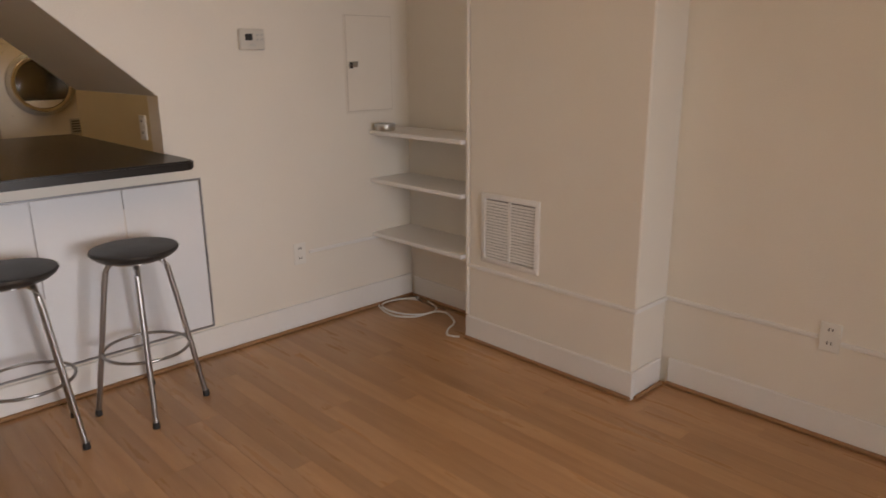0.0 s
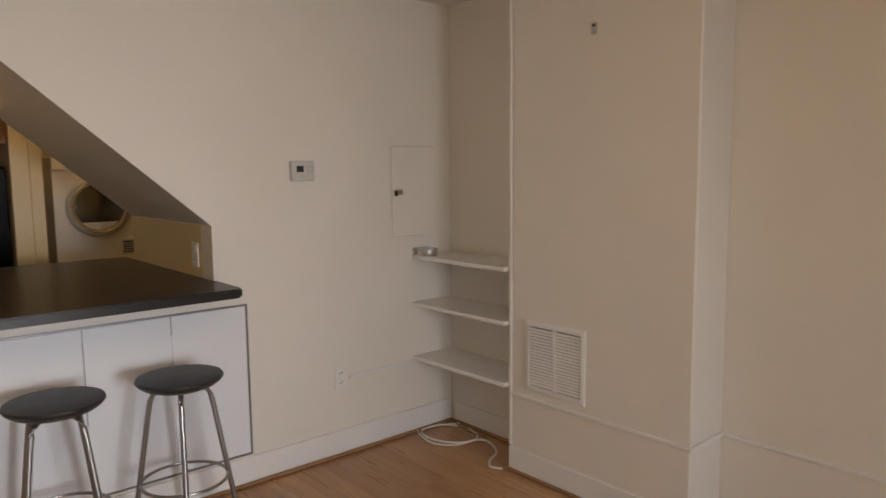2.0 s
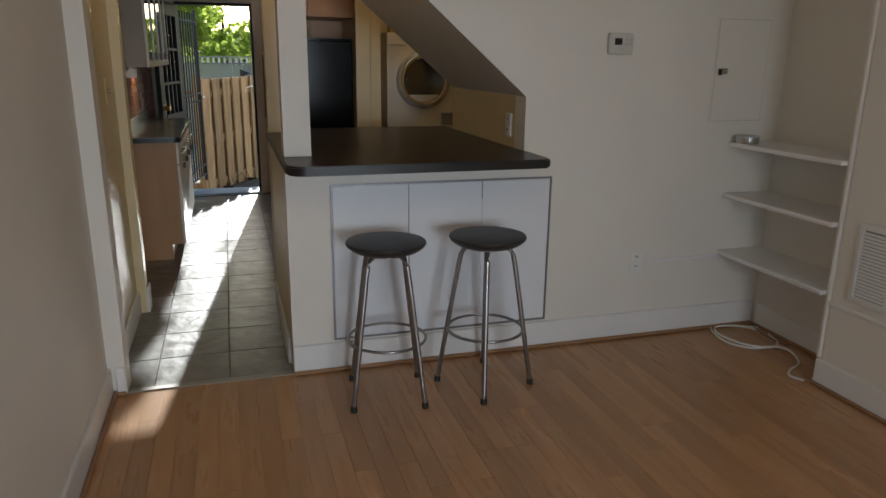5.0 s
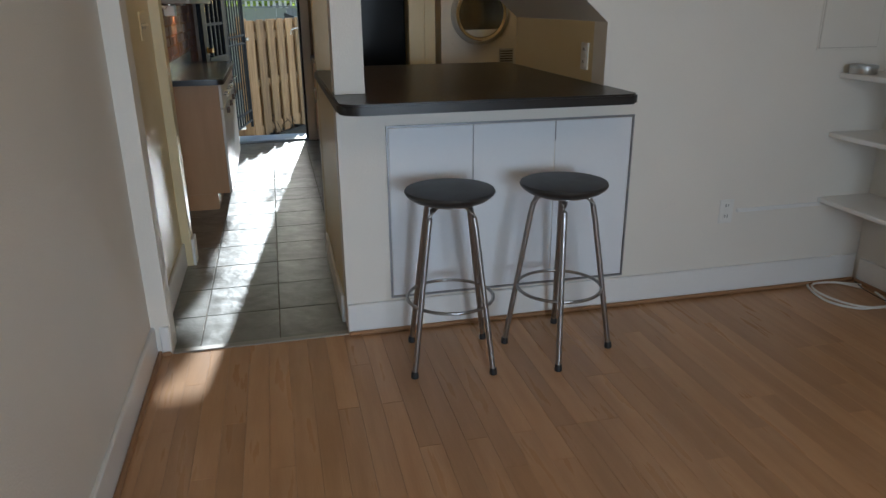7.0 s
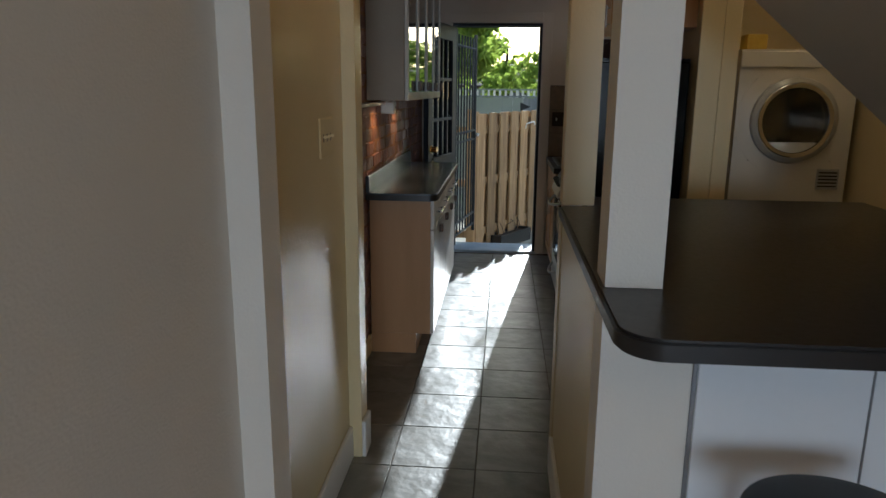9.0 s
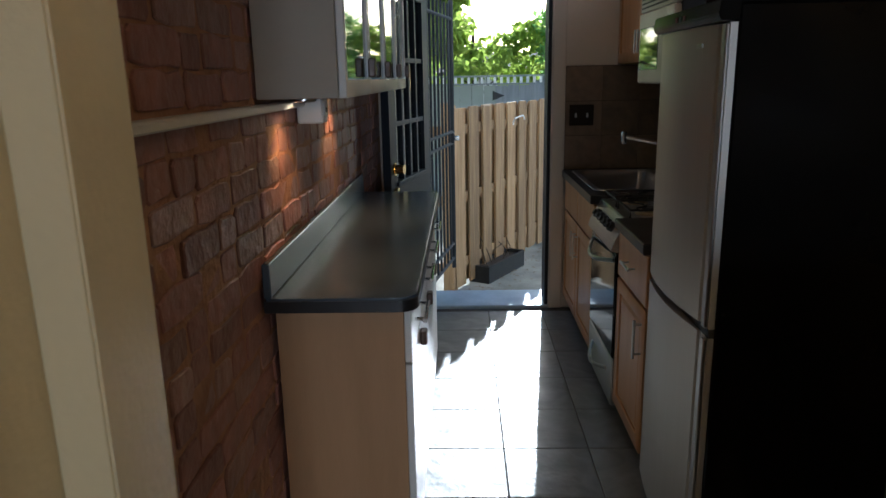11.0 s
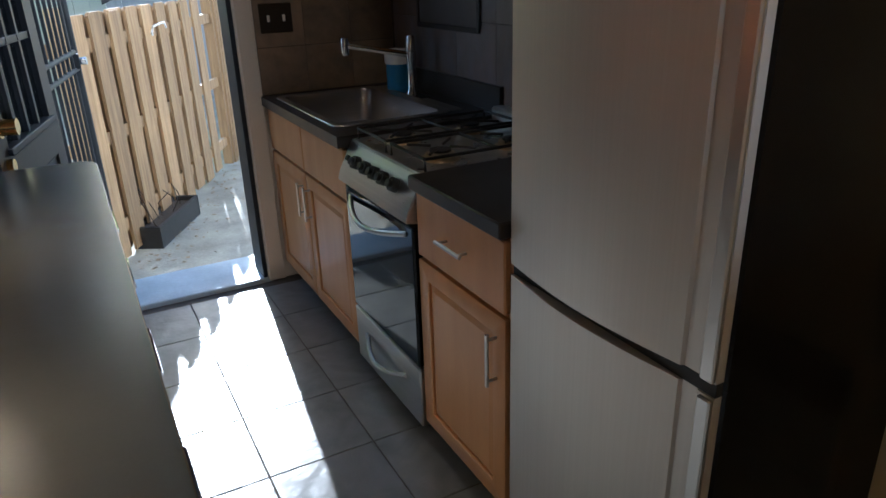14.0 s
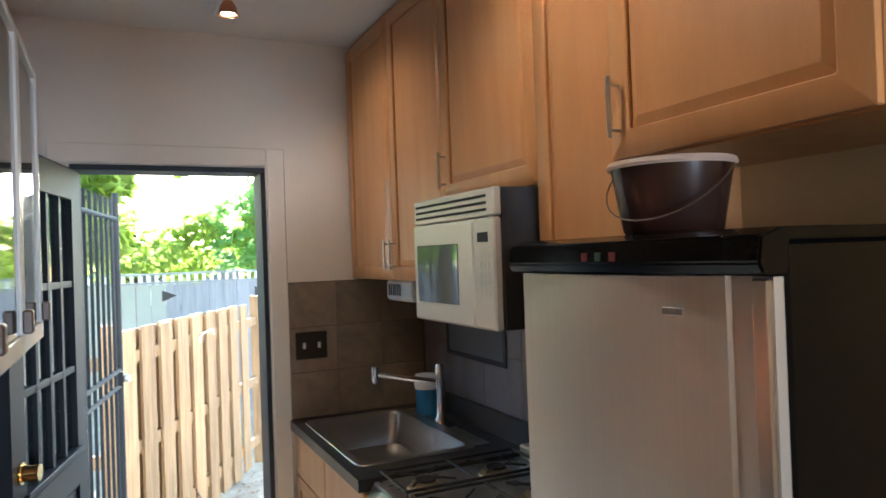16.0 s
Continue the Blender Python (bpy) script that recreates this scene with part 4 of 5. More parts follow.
# stove
st = thing("gas_stove", (1.45, 7.165, 0), "stainless gas stove with black glass oven door", "stove")
Y0, Y1 = 6.892, 7.438
part("body", box(1.215, KX - 0.03, Y0, Y1, 0.06, 0.865, 0.003), BLACKMATT, st)
part("plinth", box(1.25, KX - 0.05, Y0 + 0.01, Y1 - 0.01, 0.0, 0.0595), BLACKMATT, st)
cp = part("control_panel", prism([(1.215, 0.755), (1.155, 0.765), (1.165, 0.80), (1.215, 0.893), (1.235, 0.897), (1.235, 0.755)], "y", Y0, Y1, bevel=0.003), STEEL, st, "slanted steel control panel")
nrm = Vector((-0.093, 0, 0.05)).normalized()
for y in (7.40, 7.315, 7.235, 7.165, 7.095, 7.015):
    if y == 7.40:
        part("button", tube([(1.188, y, 0.842), Vector((1.188, y, 0.842)) + nrm * 0.010], 0.010, 12), BLACKMATT, cp)
        continue
    p0 = Vector((1.188, y, 0.842))
    k = part("knob", tube([p0, p0 + nrm * 0.022], 0.0215, 16), BLACKMATT, cp, "black stove knob")
    part("knob_grip", tube([p0 + nrm * 0.0225 + Vector((0, 0, 0)), p0 + nrm * 0.034], 0.013, 10), BLACKMATT, k)
od = part("oven_door", box(1.178, 1.2145, Y0 + 0.003, Y1 - 0.003, 0.285, 0.748, 0.005), BLACKGLOSS, st)
part("oven_window", box(1.1765, 1.1795, Y0 + 0.012, Y1 - 0.012, 0.292, 0.74), OVENGLASS, od, "dark reflecting glass")


def bow_handle(parent, z, y0, y1, bow, x):
    part("handle", tube([(x, y0, z)] + [(x - bow * math.sin(math.pi * i / 12), y0 + (y1 - y0) * i / 12, z - 0.03 * math.sin(math.pi * i / 12)) for i in range(1, 12)] + [(x, y1, z)], 0.009, 10),
         NICKEL, parent, "bowed metal handle")


bow_handle(od, 0.715, Y0 + 0.05, Y1 - 0.05, 0.055, 1.178)
dw = part("warming_drawer", box(1.178, 1.2145, Y0 + 0.003, Y1 - 0.003, 0.065, 0.278, 0.005), STEEL, st)
bow_handle(dw, 0.20, Y0 + 0.11, Y1 - 0.11, 0.04, 1.178)
part("cooktop", box(1.2155, KX - 0.03, Y0, Y1, 0.8655, 0.898, 0.004), COOKTOP, st, "grey enamelled steel cooktop")
part("rear_vent", box(KX - 0.085, KX - 0.03, Y0 + 0.02, Y1 - 0.02, 0.8985, 0.95, 0.008), STEEL, st, "steel rear vent strip")
for bx, by in ((1.345, 7.03), (1.345, 7.30), (1.605, 7.03), (1.605, 7.30)):
    bn = part("burner", lathe([(0.0, 0.0), (0.062, 0.0), (0.058, 0.006), (0.046, 0.010), (0.046, 0.018), (0.034, 0.022), (0.0, 0.022)], (bx, by, 0.8985), 24), BURNER, st, "tarnished burner ring")
    part("burner_cap", lathe([(0.0, 0.0225), (0.034, 0.0225), (0.033, 0.029), (0.0, 0.030)], (bx, by, 0.8985), 20), BLACKMATT, bn)
for by in (7.03, 7.30):
    bm = bmesh.new()
    zz = 0.936
    for yy in (by - 0.115, by + 0.115):
        tube([(1.235, yy, 0.90), (1.235, yy, zz), (1.735, yy, zz), (1.735, yy, 0.90)], 0.005, 6, bm)
    for xx in (1.235, 1.475, 1.735):
        tube([(xx, by - 0.115, zz), (xx, by + 0.115, zz)], 0.005, 6, bm)
    for bx in (1.345, 1.605):
        for q in range(4):
            a = radians(45 + 90 * q)
            tube([(bx + 0.03 * math.cos(a), by + 0.03 * math.sin(a), zz), (bx + 0.105 * math.cos(a), by + 0.105 * math.sin(a), zz)], 0.0045, 6, bm)
    part("grate", bm, BLACKMATT, st, "black wire pan grate")

# refrigerator
fr = thing("refrigerator", (1.42, 6.11, 0), "tall steel-front refrigerator with black sides and bottom freezer", "refrigerator")
FY0, FY1 = 5.832, 6.412
part("body", box(1.212, 1.725, FY0, FY1, 0.03, 1.645, 0.006), BLACKGLOSS, fr, "black side panels")
part("plinth", box(1.25, 1.70, FY0 + 0.02, FY1 - 0.02, 0.0, 0.0295), BLACKMATT, fr)
part("top_cap", prism([(1.160, 1.618), (1.168, 1.603), (1.211, 1.603), (1.215, 1.6455), (1.725, 1.6455), (1.725, 1.662), (1.20, 1.662), (1.165, 1.652)], "y", FY0 - 0.004, FY1 + 0.004, bevel=0.003), BLACKGLOSS, fr, "black top cap with indicator lights")


def curved_front(z0, z1):
    pts = [(1.211, FY0 + 0.004), (1.211, FY1 - 0.002)] + [(1.190 - 0.022 * math.sin(math.pi * i / 14), FY1 - 0.002 - (FY1 - FY0 - 0.078) * i / 14) for i in range(15)]
    pts += [(1.1965, FY0 + 0.072), (1.1965, FY0 + 0.070), (1.1965, FY0 + 0.042), (1.1965, FY0 + 0.040), (1.193, FY0 + 0.036), (1.193, FY0 + 0.034), (1.193, FY0 + 0.004)]
    return prism(pts, "z", z0, z1)


for nm, z0, z1 in (("door", 0.815, 1.600), ("freezer_door", 0.05, 0.788)):
    d = part(nm, curved_front(z0, z1), FRIDGESTEEL, fr)
    part("edge_grip", box(1.183, 1.1925, FY0 + 0.004, FY0 + 0.031, z0 + 0.002, z1 - 0.002, 0.003), NICKEL, d, "bright vertical grip strip")
part("gap_strip", box(1.196, 1.211, FY0 + 0.004, FY1 - 0.004, 0.7885, 0.8145), DARK, fr)
for i, (m, y) in enumerate(((REDLED, 6.17), (GREENLED, 6.135), (REDLED, 6.10))):
    part("indicator", box(1.1590, 1.1625, y - 0.007, y + 0.007, 1.622, 1.636), m, fr)
part("badge", box(1.169, 1.174, 5.965, 6.005, 1.545, 1.556, 0.001), NICKEL, fr, "small metal badge")

bk = thing("bucket", (1.30, 6.12, 1.662), "dark brown plastic bucket with a wire handle on the refrigerator", "bucket")
bc = (1.305, 6.12, 1.6635)
part("body", lathe([(0.0, 0.0), (0.077, 0.0), (0.080, 0.005), (0.098, 0.110), (0.100, 0.112), (0.094, 0.112), (0.076, 0.008), (0.0, 0.008)], bc, 36), BUCKET, bk)
part("rim", lathe([(0.095, 0.112), (0.102, 0.107), (0.105, 0.112), (0.102, 0.119), (0.095, 0.118)], bc, 36, cap=False), mat("pale_rim", (0.55, 0.42, 0.33), rough=0.3), bk, "pale rolled rim")
part("wire_handle", tube([(bc[0] + 0.106 * math.cos(radians(q)), bc[1] + 0.106 * math.sin(radians(q)), bc[2] + 0.105 - 0.085 * math.sin(radians(q - 110))) for q in range(110, 291, 12)], 0.0014, 6), BROWN, bk)

# microwave and wall cabinets
mw = thing("microwave", (1.5, 7.03, 1.443), "white over-range microwave with a dark window", "microwave")
MY0, MY1, MZ0, MZ1 = 6.77, 7.29, 1.443, 1.812
part("body", box(1.355, KX - 0.01, MY0, MY1, MZ0, MZ1, 0.004), BLACKMATT, mw, "dark casing")
md = part("door", box(1.328, 1.3545, MY0 + 0.115, MY1, MZ0, 1.735, 0.006), APPLIANCE, mw, "white door")
part("window", box(1.3255, 1.3285, 6.975, MY1 - 0.03, 1.500, 1.672, 0.001), CABGLASS, md, "dark reflecting window")
part("control_panel", box(1.328, 1.3545, MY0, MY0 + 0.113, MZ0, 1.735, 0.006), APPLIANCE, mw)
part("display", box(1.3265, 1.3285, MY0 + 0.03, MY0 + 0.085, 1.672, 1.697), DARK, mw)
for i in range(5):
    for j in range(3):
        part("key", box(1.3268, 1.3285, MY0 + 0.025 + j * 0.022, MY0 + 0.040 + j * 0.022, 1.53 + i * 0.025, 1.545 + i * 0.025), mat("key_grey", (0.52, 0.52, 0.5)) if i == j == 0 else bpy.data.materials["key_grey"], mw)
part("vent_panel", box(1.332, 1.3545, MY0, MY1, 1.7375, MZ1, 0.004), APPLIANCE, mw)
for i in range(3):
    part("vent_slot", box(1.330, 1.3325, MY0 + 0.04, MY1 - 0.02, 1.752 + i * 0.018, 1.759 + i * 0.018), DARK, mw)


def wall_unit(y0, y1, x, z0, doors, handles, label, z1=KCEIL - 0.002, back=KX - 0.009):
    u = thing("wall_cabinet", ((x + KX) / 2, (y0 + y1) / 2, z0), label, "cabinet", "maple wall cabinets")
    part("body", box(x + 0.0205, back, y0 + 0.0005, y1 - 0.0005, z0, z1, 0.002), MAPLE, u)
    w = (y1 - y0) / doors
    for i in range(doors):
        d = framed_door(u, "door", x, y0 + i * w + 0.002, y0 + (i + 1) * w - 0.002, z0 + 0.004, z1 - 0.03, MAPLE)
        if handles[i] is not None:
            yy = y0 + i * w + (0.03 if handles[i] < 0 else w - 0.03)
            bar_pull(d, (x, yy, z0 + 0.06), (x, yy, z0 + 0.15), (-0.026, 0, 0), NICKEL, 0.0045)


wall_unit(7.345, 8.44, 1.485, 1.545, 2, (1, -1), "tall maple wall cabinet above the sink")
wall_unit(6.76, 7.342, 1.46, 1.815, 1, (1,), "maple wall cabinet above the microwave")
wall_unit(6.362, 6.757, 1.455, 1.58, 1, (None,), "narrow maple wall cabinet beside the microwave")
wall_unit(5.815, 6.359, 1.375, 1.815, 1, (1,), "maple wall cabinet above the refrigerator", back=1.737)
ph = thing("paper_towel_holder", (1.6, 8.0, 1.45), "white plastic under-cabinet paper towel bracket", "holder")
part("bracket", box(1.55, 1.68, 7.86, 8.16, 1.45, 1.5445, 0.025, seg=3), APPLIANCE, ph)
for i in range(6):
    part("slat", box(1.546, 1.5495, 7.98 + i * 0.025, 7.99 + i * 0.025, 1.475, 1.525, 0.001), DARK, ph)
sp = thing("splash_panel", (KX - 0.01, 7.87, 1.19), "dark metal frame hanging behind the stove", "panel")
part("sheet", box(KX - 0.016, KX - 0.0105, 7.62, 8.12, 1.21, 1.50, 0.002), DULLSHEET, sp)
part("frame", ring_frame(KX - 0.022, KX - 0.0165, 7.60, 8.14, 1.19, 1.515, 0.022), BLACKMATT, sp)

# ceiling track with spots
tk = thing("track_light", (0.86, 7.2, KCEIL), "ceiling track with copper-shaded spotlights", "lamp")
part("rail", box(0.845, 0.875, 6.2, 8.15, KCEIL - 0.022, KCEIL - 0.0005, 0.003), WHITE, tk)
for y, tx in ((7.85, 0.0), (6.55, 0.02)):
    hd = part("shade", lathe([(0.018, 0.05), (0.030, 0.03), (0.036, 0.0), (0.034, 0.0), (0.026, 0.028), (0.012, 0.046)], (0.86 + tx, y, 2.545), 24), COPPER, tk, "copper spotlight shade")
    part("stem", tube([(0.86 + tx, y, 2.595), (0.86 + tx, y, KCEIL - 0.0225)], 0.006, 8), NICKEL, tk)
    part("bulb", lathe([(0.0, 0.0), (0.02, 0.002), (0.026, 0.012), (0.015, 0.03), (0.0, 0.034)], (0.86 + tx, y, 2.547), 16), LAMPGLASS, hd, "glowing bulb")
# canopy for the added living room lamp, never in view
rl = thing("ceiling_light", (1.45, 0.9, LCEIL), "unseen round frosted ceiling lamp, added to warm the living room", "lamp")
part("canopy", lathe([(0.0, 0.0), (0.07, 0.0), (0.07, -0.015), (0.03, -0.03), (0.0, -0.03)], (1.45, 0.9, LCEIL - 0.0005), 28), NICKEL, rl)
# glowing fitting added out of view to carry the laundry's extra light
ll = thing("ceiling_light", (2.20, 5.50, KCEIL), "unseen small round ceiling light added to brighten the laundry", "lamp")
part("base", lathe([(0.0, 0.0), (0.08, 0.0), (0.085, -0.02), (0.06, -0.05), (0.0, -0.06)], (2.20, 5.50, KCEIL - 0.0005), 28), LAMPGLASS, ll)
hl = thing("ceiling_light", (0.90, 4.36, KCEIL), "small pendant lamp holder hanging in the hall", "lamp")
part("canopy", lathe([(0.0, 0.0), (0.06, 0.0), (0.06, -0.015), (0.012, -0.03), (0.0, -0.03)], (0.90, 4.36, KCEIL - 0.0005), 28), WHITE, hl)
part("cord", tube([(0.90, 4.36, KCEIL - 0.031), (0.90, 4.36, 2.42)], 0.004, 8), WHITE, hl)
part("socket", lathe([(0.0, 0.08), (0.012, 0.08), (0.02, 0.06), (0.02, 0.0), (0.0, 0.0)], (0.90, 4.36, 2.352), 20), WHITE, hl)

# ---- back door, gate ----
dl = thing("door_1", (DX0, BY, 0), "black half-glazed back door standing open against the wall", "door", kind="structure")
A, B = Vector((0.315, 8.43, 0)), Vector((0.150, 7.66, 0))


def leaf(u0, u1, z0, z1, thick=0.042, bevel=0.003, off=0.0):
    """A board of the door leaf, from u0 to u1 along it."""
    d = (B - A).normalized()
    s = Vector((d.y, -d.x, 0))
    L = (B - A).length
    out = box(0, 1, 0, 1, 0, 1)
    for v in out.verts:
        p = A + d * (u0 + (u1 - u0) * v.co.x) * L + s * ((v.co.y - 0.5) * thick + off)
        v.co = Vector((p.x, p.y, z0 + (z1 - z0) * v.co.z))
    if bevel:
        bmesh.ops.bevel(out, geom=out.edges[:], offset=bevel, segments=1, affect="EDGES")
    return out


for a in ((0, 0.14, 0.02, 2.03), (0.86, 1, 0.02, 2.03)):
    part("stile", leaf(*a), DOORPAINT, dl)
for a in ((0.14, 0.86, 0.02, 0.24), (0.14, 0.86, 0.80, 0.93), (0.14, 0.86, 1.91, 2.03)):
    part("rail", leaf(*a), DOORPAINT, dl)
part("lower_panel", leaf(0.14, 0.86, 0.24, 0.80, 0.02), DOORPAINT, dl)
part("sill_ledge", leaf(0.12, 0.88, 0.925, 0.945, 0.07), DOORPAINT, dl)
for i in (1, 2, 3):
    part("glazing_bar", leaf(0.14 + 0.18 * i - 0.012, 0.14 + 0.18 * i + 0.012, 0.93, 1.91, 0.034), DOORPAINT, dl)
for z in (1.25, 1.58):
    part("glazing_bar", leaf(0.14, 0.86, z - 0.01, z + 0.01, 0.03), DOORPAINT, dl)
for i in range(4):
    for z0, z1 in ((0.93, 1.24), (1.26, 1.57), (1.59, 1.91)):
        g = part("pane", leaf(0.14 + 0.18 * i + 0.012, 0.14 + 0.18 * i + 0.168, z0, z1, 0.004, 0), DOORGLASS, dl, smooth=False)
        g.visible_shadow = False
d = (B - A).normalized()
s = Vector((-d.y, d.x, 0))
if s.x < 0:
    s = -s
kp = A + d * ((B - A).length * 0.92) + Vector((0, 0, 1.02))
part("knob", tube([kp + s * 0.0215, kp + s * 0.045, kp + s * 0.047, kp + s * 0.075], 0.026, 16), BRASS, dl, "brass door knob")
part("rose", tube([kp + s * 0.0213, kp + s * 0.027], 0.034, 18), BRASS, dl)
part("deadbolt", tube([kp + s * 0.0213 + Vector((0, 0, -0.12)), kp + s * 0.04 + Vector((0, 0, -0.12))], 0.022, 16), BRASS, dl)

gt = thing("iron_gate", (0.33, 8.62, 0), "black iron security gate standing open outside", "gate")
GA, GB = Vector((0.315, 8.64, 0)), Vector((0.465, 9.40, 0))
gd = (GB - GA).normalized()
GL = (GB - GA).length


def gp(u, z):
    p = GA + gd * GL * u
    return Vector((p.x, p.y, z))


for u in (0.0, 1.0):
    part("post", tube([gp(u, 0.02), gp(u, 2.04)], 0.017, 8), IRON, gt)
for z in (0.10, 0.22, 1.00, 1.085, 1.90):
    part("rail", tube([gp(0.02, z), gp(0.98, z)], 0.013, 8), IRON, gt)
for i in range(1, 7):
    part("bar", tube([gp(i / 7, 0.10), gp(i / 7, 2.0)], 0.0085, 8), IRON, gt)
part("lock_box", box(gp(0.97, 0).x - 0.02, gp(0.97, 0).x + 0.02, gp(0.90, 0).y, gp(0.985, 0).y, 1.005, 1.08, 0.004), IRON, gt)
part("lock_knob", tube([gp(0.95, 1.04) + Vector((0.02, 0, 0)), gp(0.95, 1.04) + Vector((0.055, -0.01, 0))], 0.02, 14), CHROME, gt, "bright lock knob")

# ---- yard ----
def picket_fence(p0, p1, top, bottom, label, dz=0.0):
    f = thing("fence", (*p0, -0.40), label, "fence")
    a, b = Vector((*p0, 0)), Vector((*p1, 0))
    d = (b - a).normalized()
    s = Vector((d.y, -d.x, 0))
    if s.y > 0:
        s = -s
    L = (b - a).length
    pitch = 0.278
    n = int(L / pitch)

    def board(u, w, t0, t1, z0, z1, ear=0.0):
        out = bmesh.new()
        prof = [(0, z0), (w, z0), (w, z1 - ear), (w - ear, z1), (ear, z1), (0, z1 - ear)] if ear else [(0, z0), (w, z0), (w, z1), (0, z1)]
        lo = [out.verts.new(a + d * (u + p[0]) + s * t0 + Vector((0, 0, p[1]))) for p in prof]
        hi = [out.verts.new(a + d * (u + p[0]) + s * t1 + Vector((0, 0, p[1]))) for p in prof]
        out.faces.new(lo)
        out.faces.new(hi[::-1])
        for i in range(len(prof)):
            j = (i + 1) % len(prof)
            out.faces.new((lo[i], hi[i], hi[j], lo[j]))
        return out

    for z in (-0.20, 0.40, 1.00):
        part("rail", board(0, L, -0.019, 0.019, z, z + 0.085), FENCEWOOD, f, smooth=False)
    for i in range(n):
        w = 0.186 + random.uniform(-0.004, 0.004)
        part("picket", board(i * pitch + random.uniform(-0.004, 0.004), w, 0.0195, 0.037, bottom + random.uniform(-0.015, 0.02), top + random.uniform(-0.012, 0.012), 0.022), FENCEWOOD, f, smooth=False)
        if i < n - 1:
            part("back_picket", board(i * pitch + 0.095, pitch - 0.022, -0.037, -0.0195, bottom + random.uniform(-0.01, 0.02), top - 0.01 + random.uniform(-0.012, 0.012), 0.022), FENCEWOOD, f, smooth=False)
    part("post", board(-0.05, 0.09, -0.06, 0.03, -0.40, top + 0.02), FENCEWOOD, f, smooth=False)
    part("post", board(L, 0.09, -0.045, 0.045, -0.40, top + 0.06), FENCEWOOD, f, smooth=False)
    return f


picket_fence((0.44, 10.08), (1.72, 12.50), 1.235, -0.365, "new pine shadowbox fence in the yard")
picket_fence((1.80, 12.58), (2.9, 14.6), 1.27, -0.365, "new pine shadowbox fence in the yard")
picket_fence((-1.3, 10.0), (0.36, 10.03), 1.22, -0.365, "older pine fence beside the gate")
for px, py in ((1.05, 11.15),):
    h = thing("fence_hook", (px, py, 1.03), "white metal hook on the fence", "hook")
    part("hook", tube([(px, py + 0.02, 1.06), (px, py - 0.03, 1.02), (px + 0.01, py - 0.05, 1.08), (px + 0.08, py + 0.02, 1.10), (px + 0.11, py + 0.07, 1.10), (px + 0.12, py + 0.07, 1.06)], 0.008, 8), WHITE, h)

pl = thing("planter_box", (0.76, 10.75, -0.40), "long dark planter box with dry soil on the ground", "planter")
pa, pbv = Vector((0.60, 10.42, 0)), Vector((0.98, 11.08, 0))
pd = (pbv - pa).normalized()
ps = Vector((pd.y, -pd.x, 0))


def pbox(u0, u1, t0, t1, z0, z1, bevel=0.004):
    out = box(0, 1, 0, 1, 0, 1)
    L = (pbv - pa).length
    for v in out.verts:
        p = pa + pd * L * (u0 + (u1 - u0) * v.co.x) + ps * (t0 + (t1 - t0) * v.co.y)
        v.co = Vector((p.x, p.y, z0 + (z1 - z0) * v.co.z))
    bmesh.ops.bevel(out, geom=out.edges[:], offset=bevel, segments=1, affect="EDGES")
    return out


for q in ((0, 1, 0, 0.02), (0, 1, 0.18, 0.20), (0, 0.03, 0.02, 0.18), (0.97, 1, 0.02, 0.18)):
    part("side", pbox(*q, -0.399, -0.24), BLACKMATT, pl)
part("soil", pbox(0.03, 0.97, 0.02, 0.18, -0.39, -0.27), SOIL, pl)
for k in range(7):
    base = pa + pd * (0.1 + 0.09 * k) + ps * random.uniform(0.05, 0.14) + Vector((0, 0, -0.275))
    part("dry_stem", tube([base, base + Vector((random.uniform(-0.05, 0.05), random.uniform(-0.05, 0.05), 0.10)), base + Vector((random.uniform(-0.12, 0.12), random.uniform(-0.1, 0.1), random.uniform(0.13, 0.28)))], 0.004, 5), BARK, pl)

# dry leaves and grit on the patio
rl_ = random.Random(31)
litter = bmesh.new()
for i in range(170):
    u = rl_.random()
    x, y = 0.44 + 1.28 * u + abs(rl_.gauss(0.06, 0.22)), 10.0 + 2.4 * u + rl_.uniform(-0.3, 0.2) - 0.1
    r, a = rl_.uniform(0.008, 0.03), rl_.uniform(0, 6.28)
    vs = [litter.verts.new((x + r * q * math.cos(a + w), y + r * q * math.sin(a + w), -0.3985 + rl_.uniform(0.0, 0.012))) for w, q in ((0, 1.0), (1.3, 0.55), (3.1, 1.0), (4.8, 0.5))]
    litter.faces.new(vs)
tagged(part("leaf_litter", litter, mat("dry_leaf", (0.30, 0.22, 0.13), (0.18, 0.13, 0.08), 0.8, scale=20)), "dry brown leaves and grit on the concrete", "leaves", kind="stuff")

# far yard wall with a lattice top
fw = thing("board_wall", (2, 17.2, -0.4), "weathered grey board fence with a lattice top", "fence")
for i in range(46):
    x = -5 + i * 0.22
    part("board", box(x, x + 0.214, 17.2, 17.225 + random.uniform(0, 0.012), -0.40, 1.34 + random.uniform(-0.006, 0.006)), PALEWALL if 1.05 > x > -1.4 else GREYWOOD, fw, smooth=False)
part("cap_rail", box(-5, 5.1, 17.18, 17.25, 1.345, 1.375), GREYWOOD, fw, smooth=False)
part("top_rail", box(-5, 5.1, 17.18, 17.25, 1.485, 1.52), PALEWALL, fw, smooth=False)
bm = bmesh.new()
for i in range(84):
    box(-5 + i * 0.12, -5 + i * 0.12 + 0.05, 17.20, 17.22, 1.375, 1.485, 0, bm)
tagged(part("lattice", bm, WHITE, fw, "pale lattice strips", False), kind="stuff")
for x in (1.10, 2.55):
    part("hinge", prism([(x, 1.24), (x + 0.22, 1.15), (x, 1.06)], "y", 17.185, 17.199), BLACKMATT, fw, "black strap hinge", smooth=False)
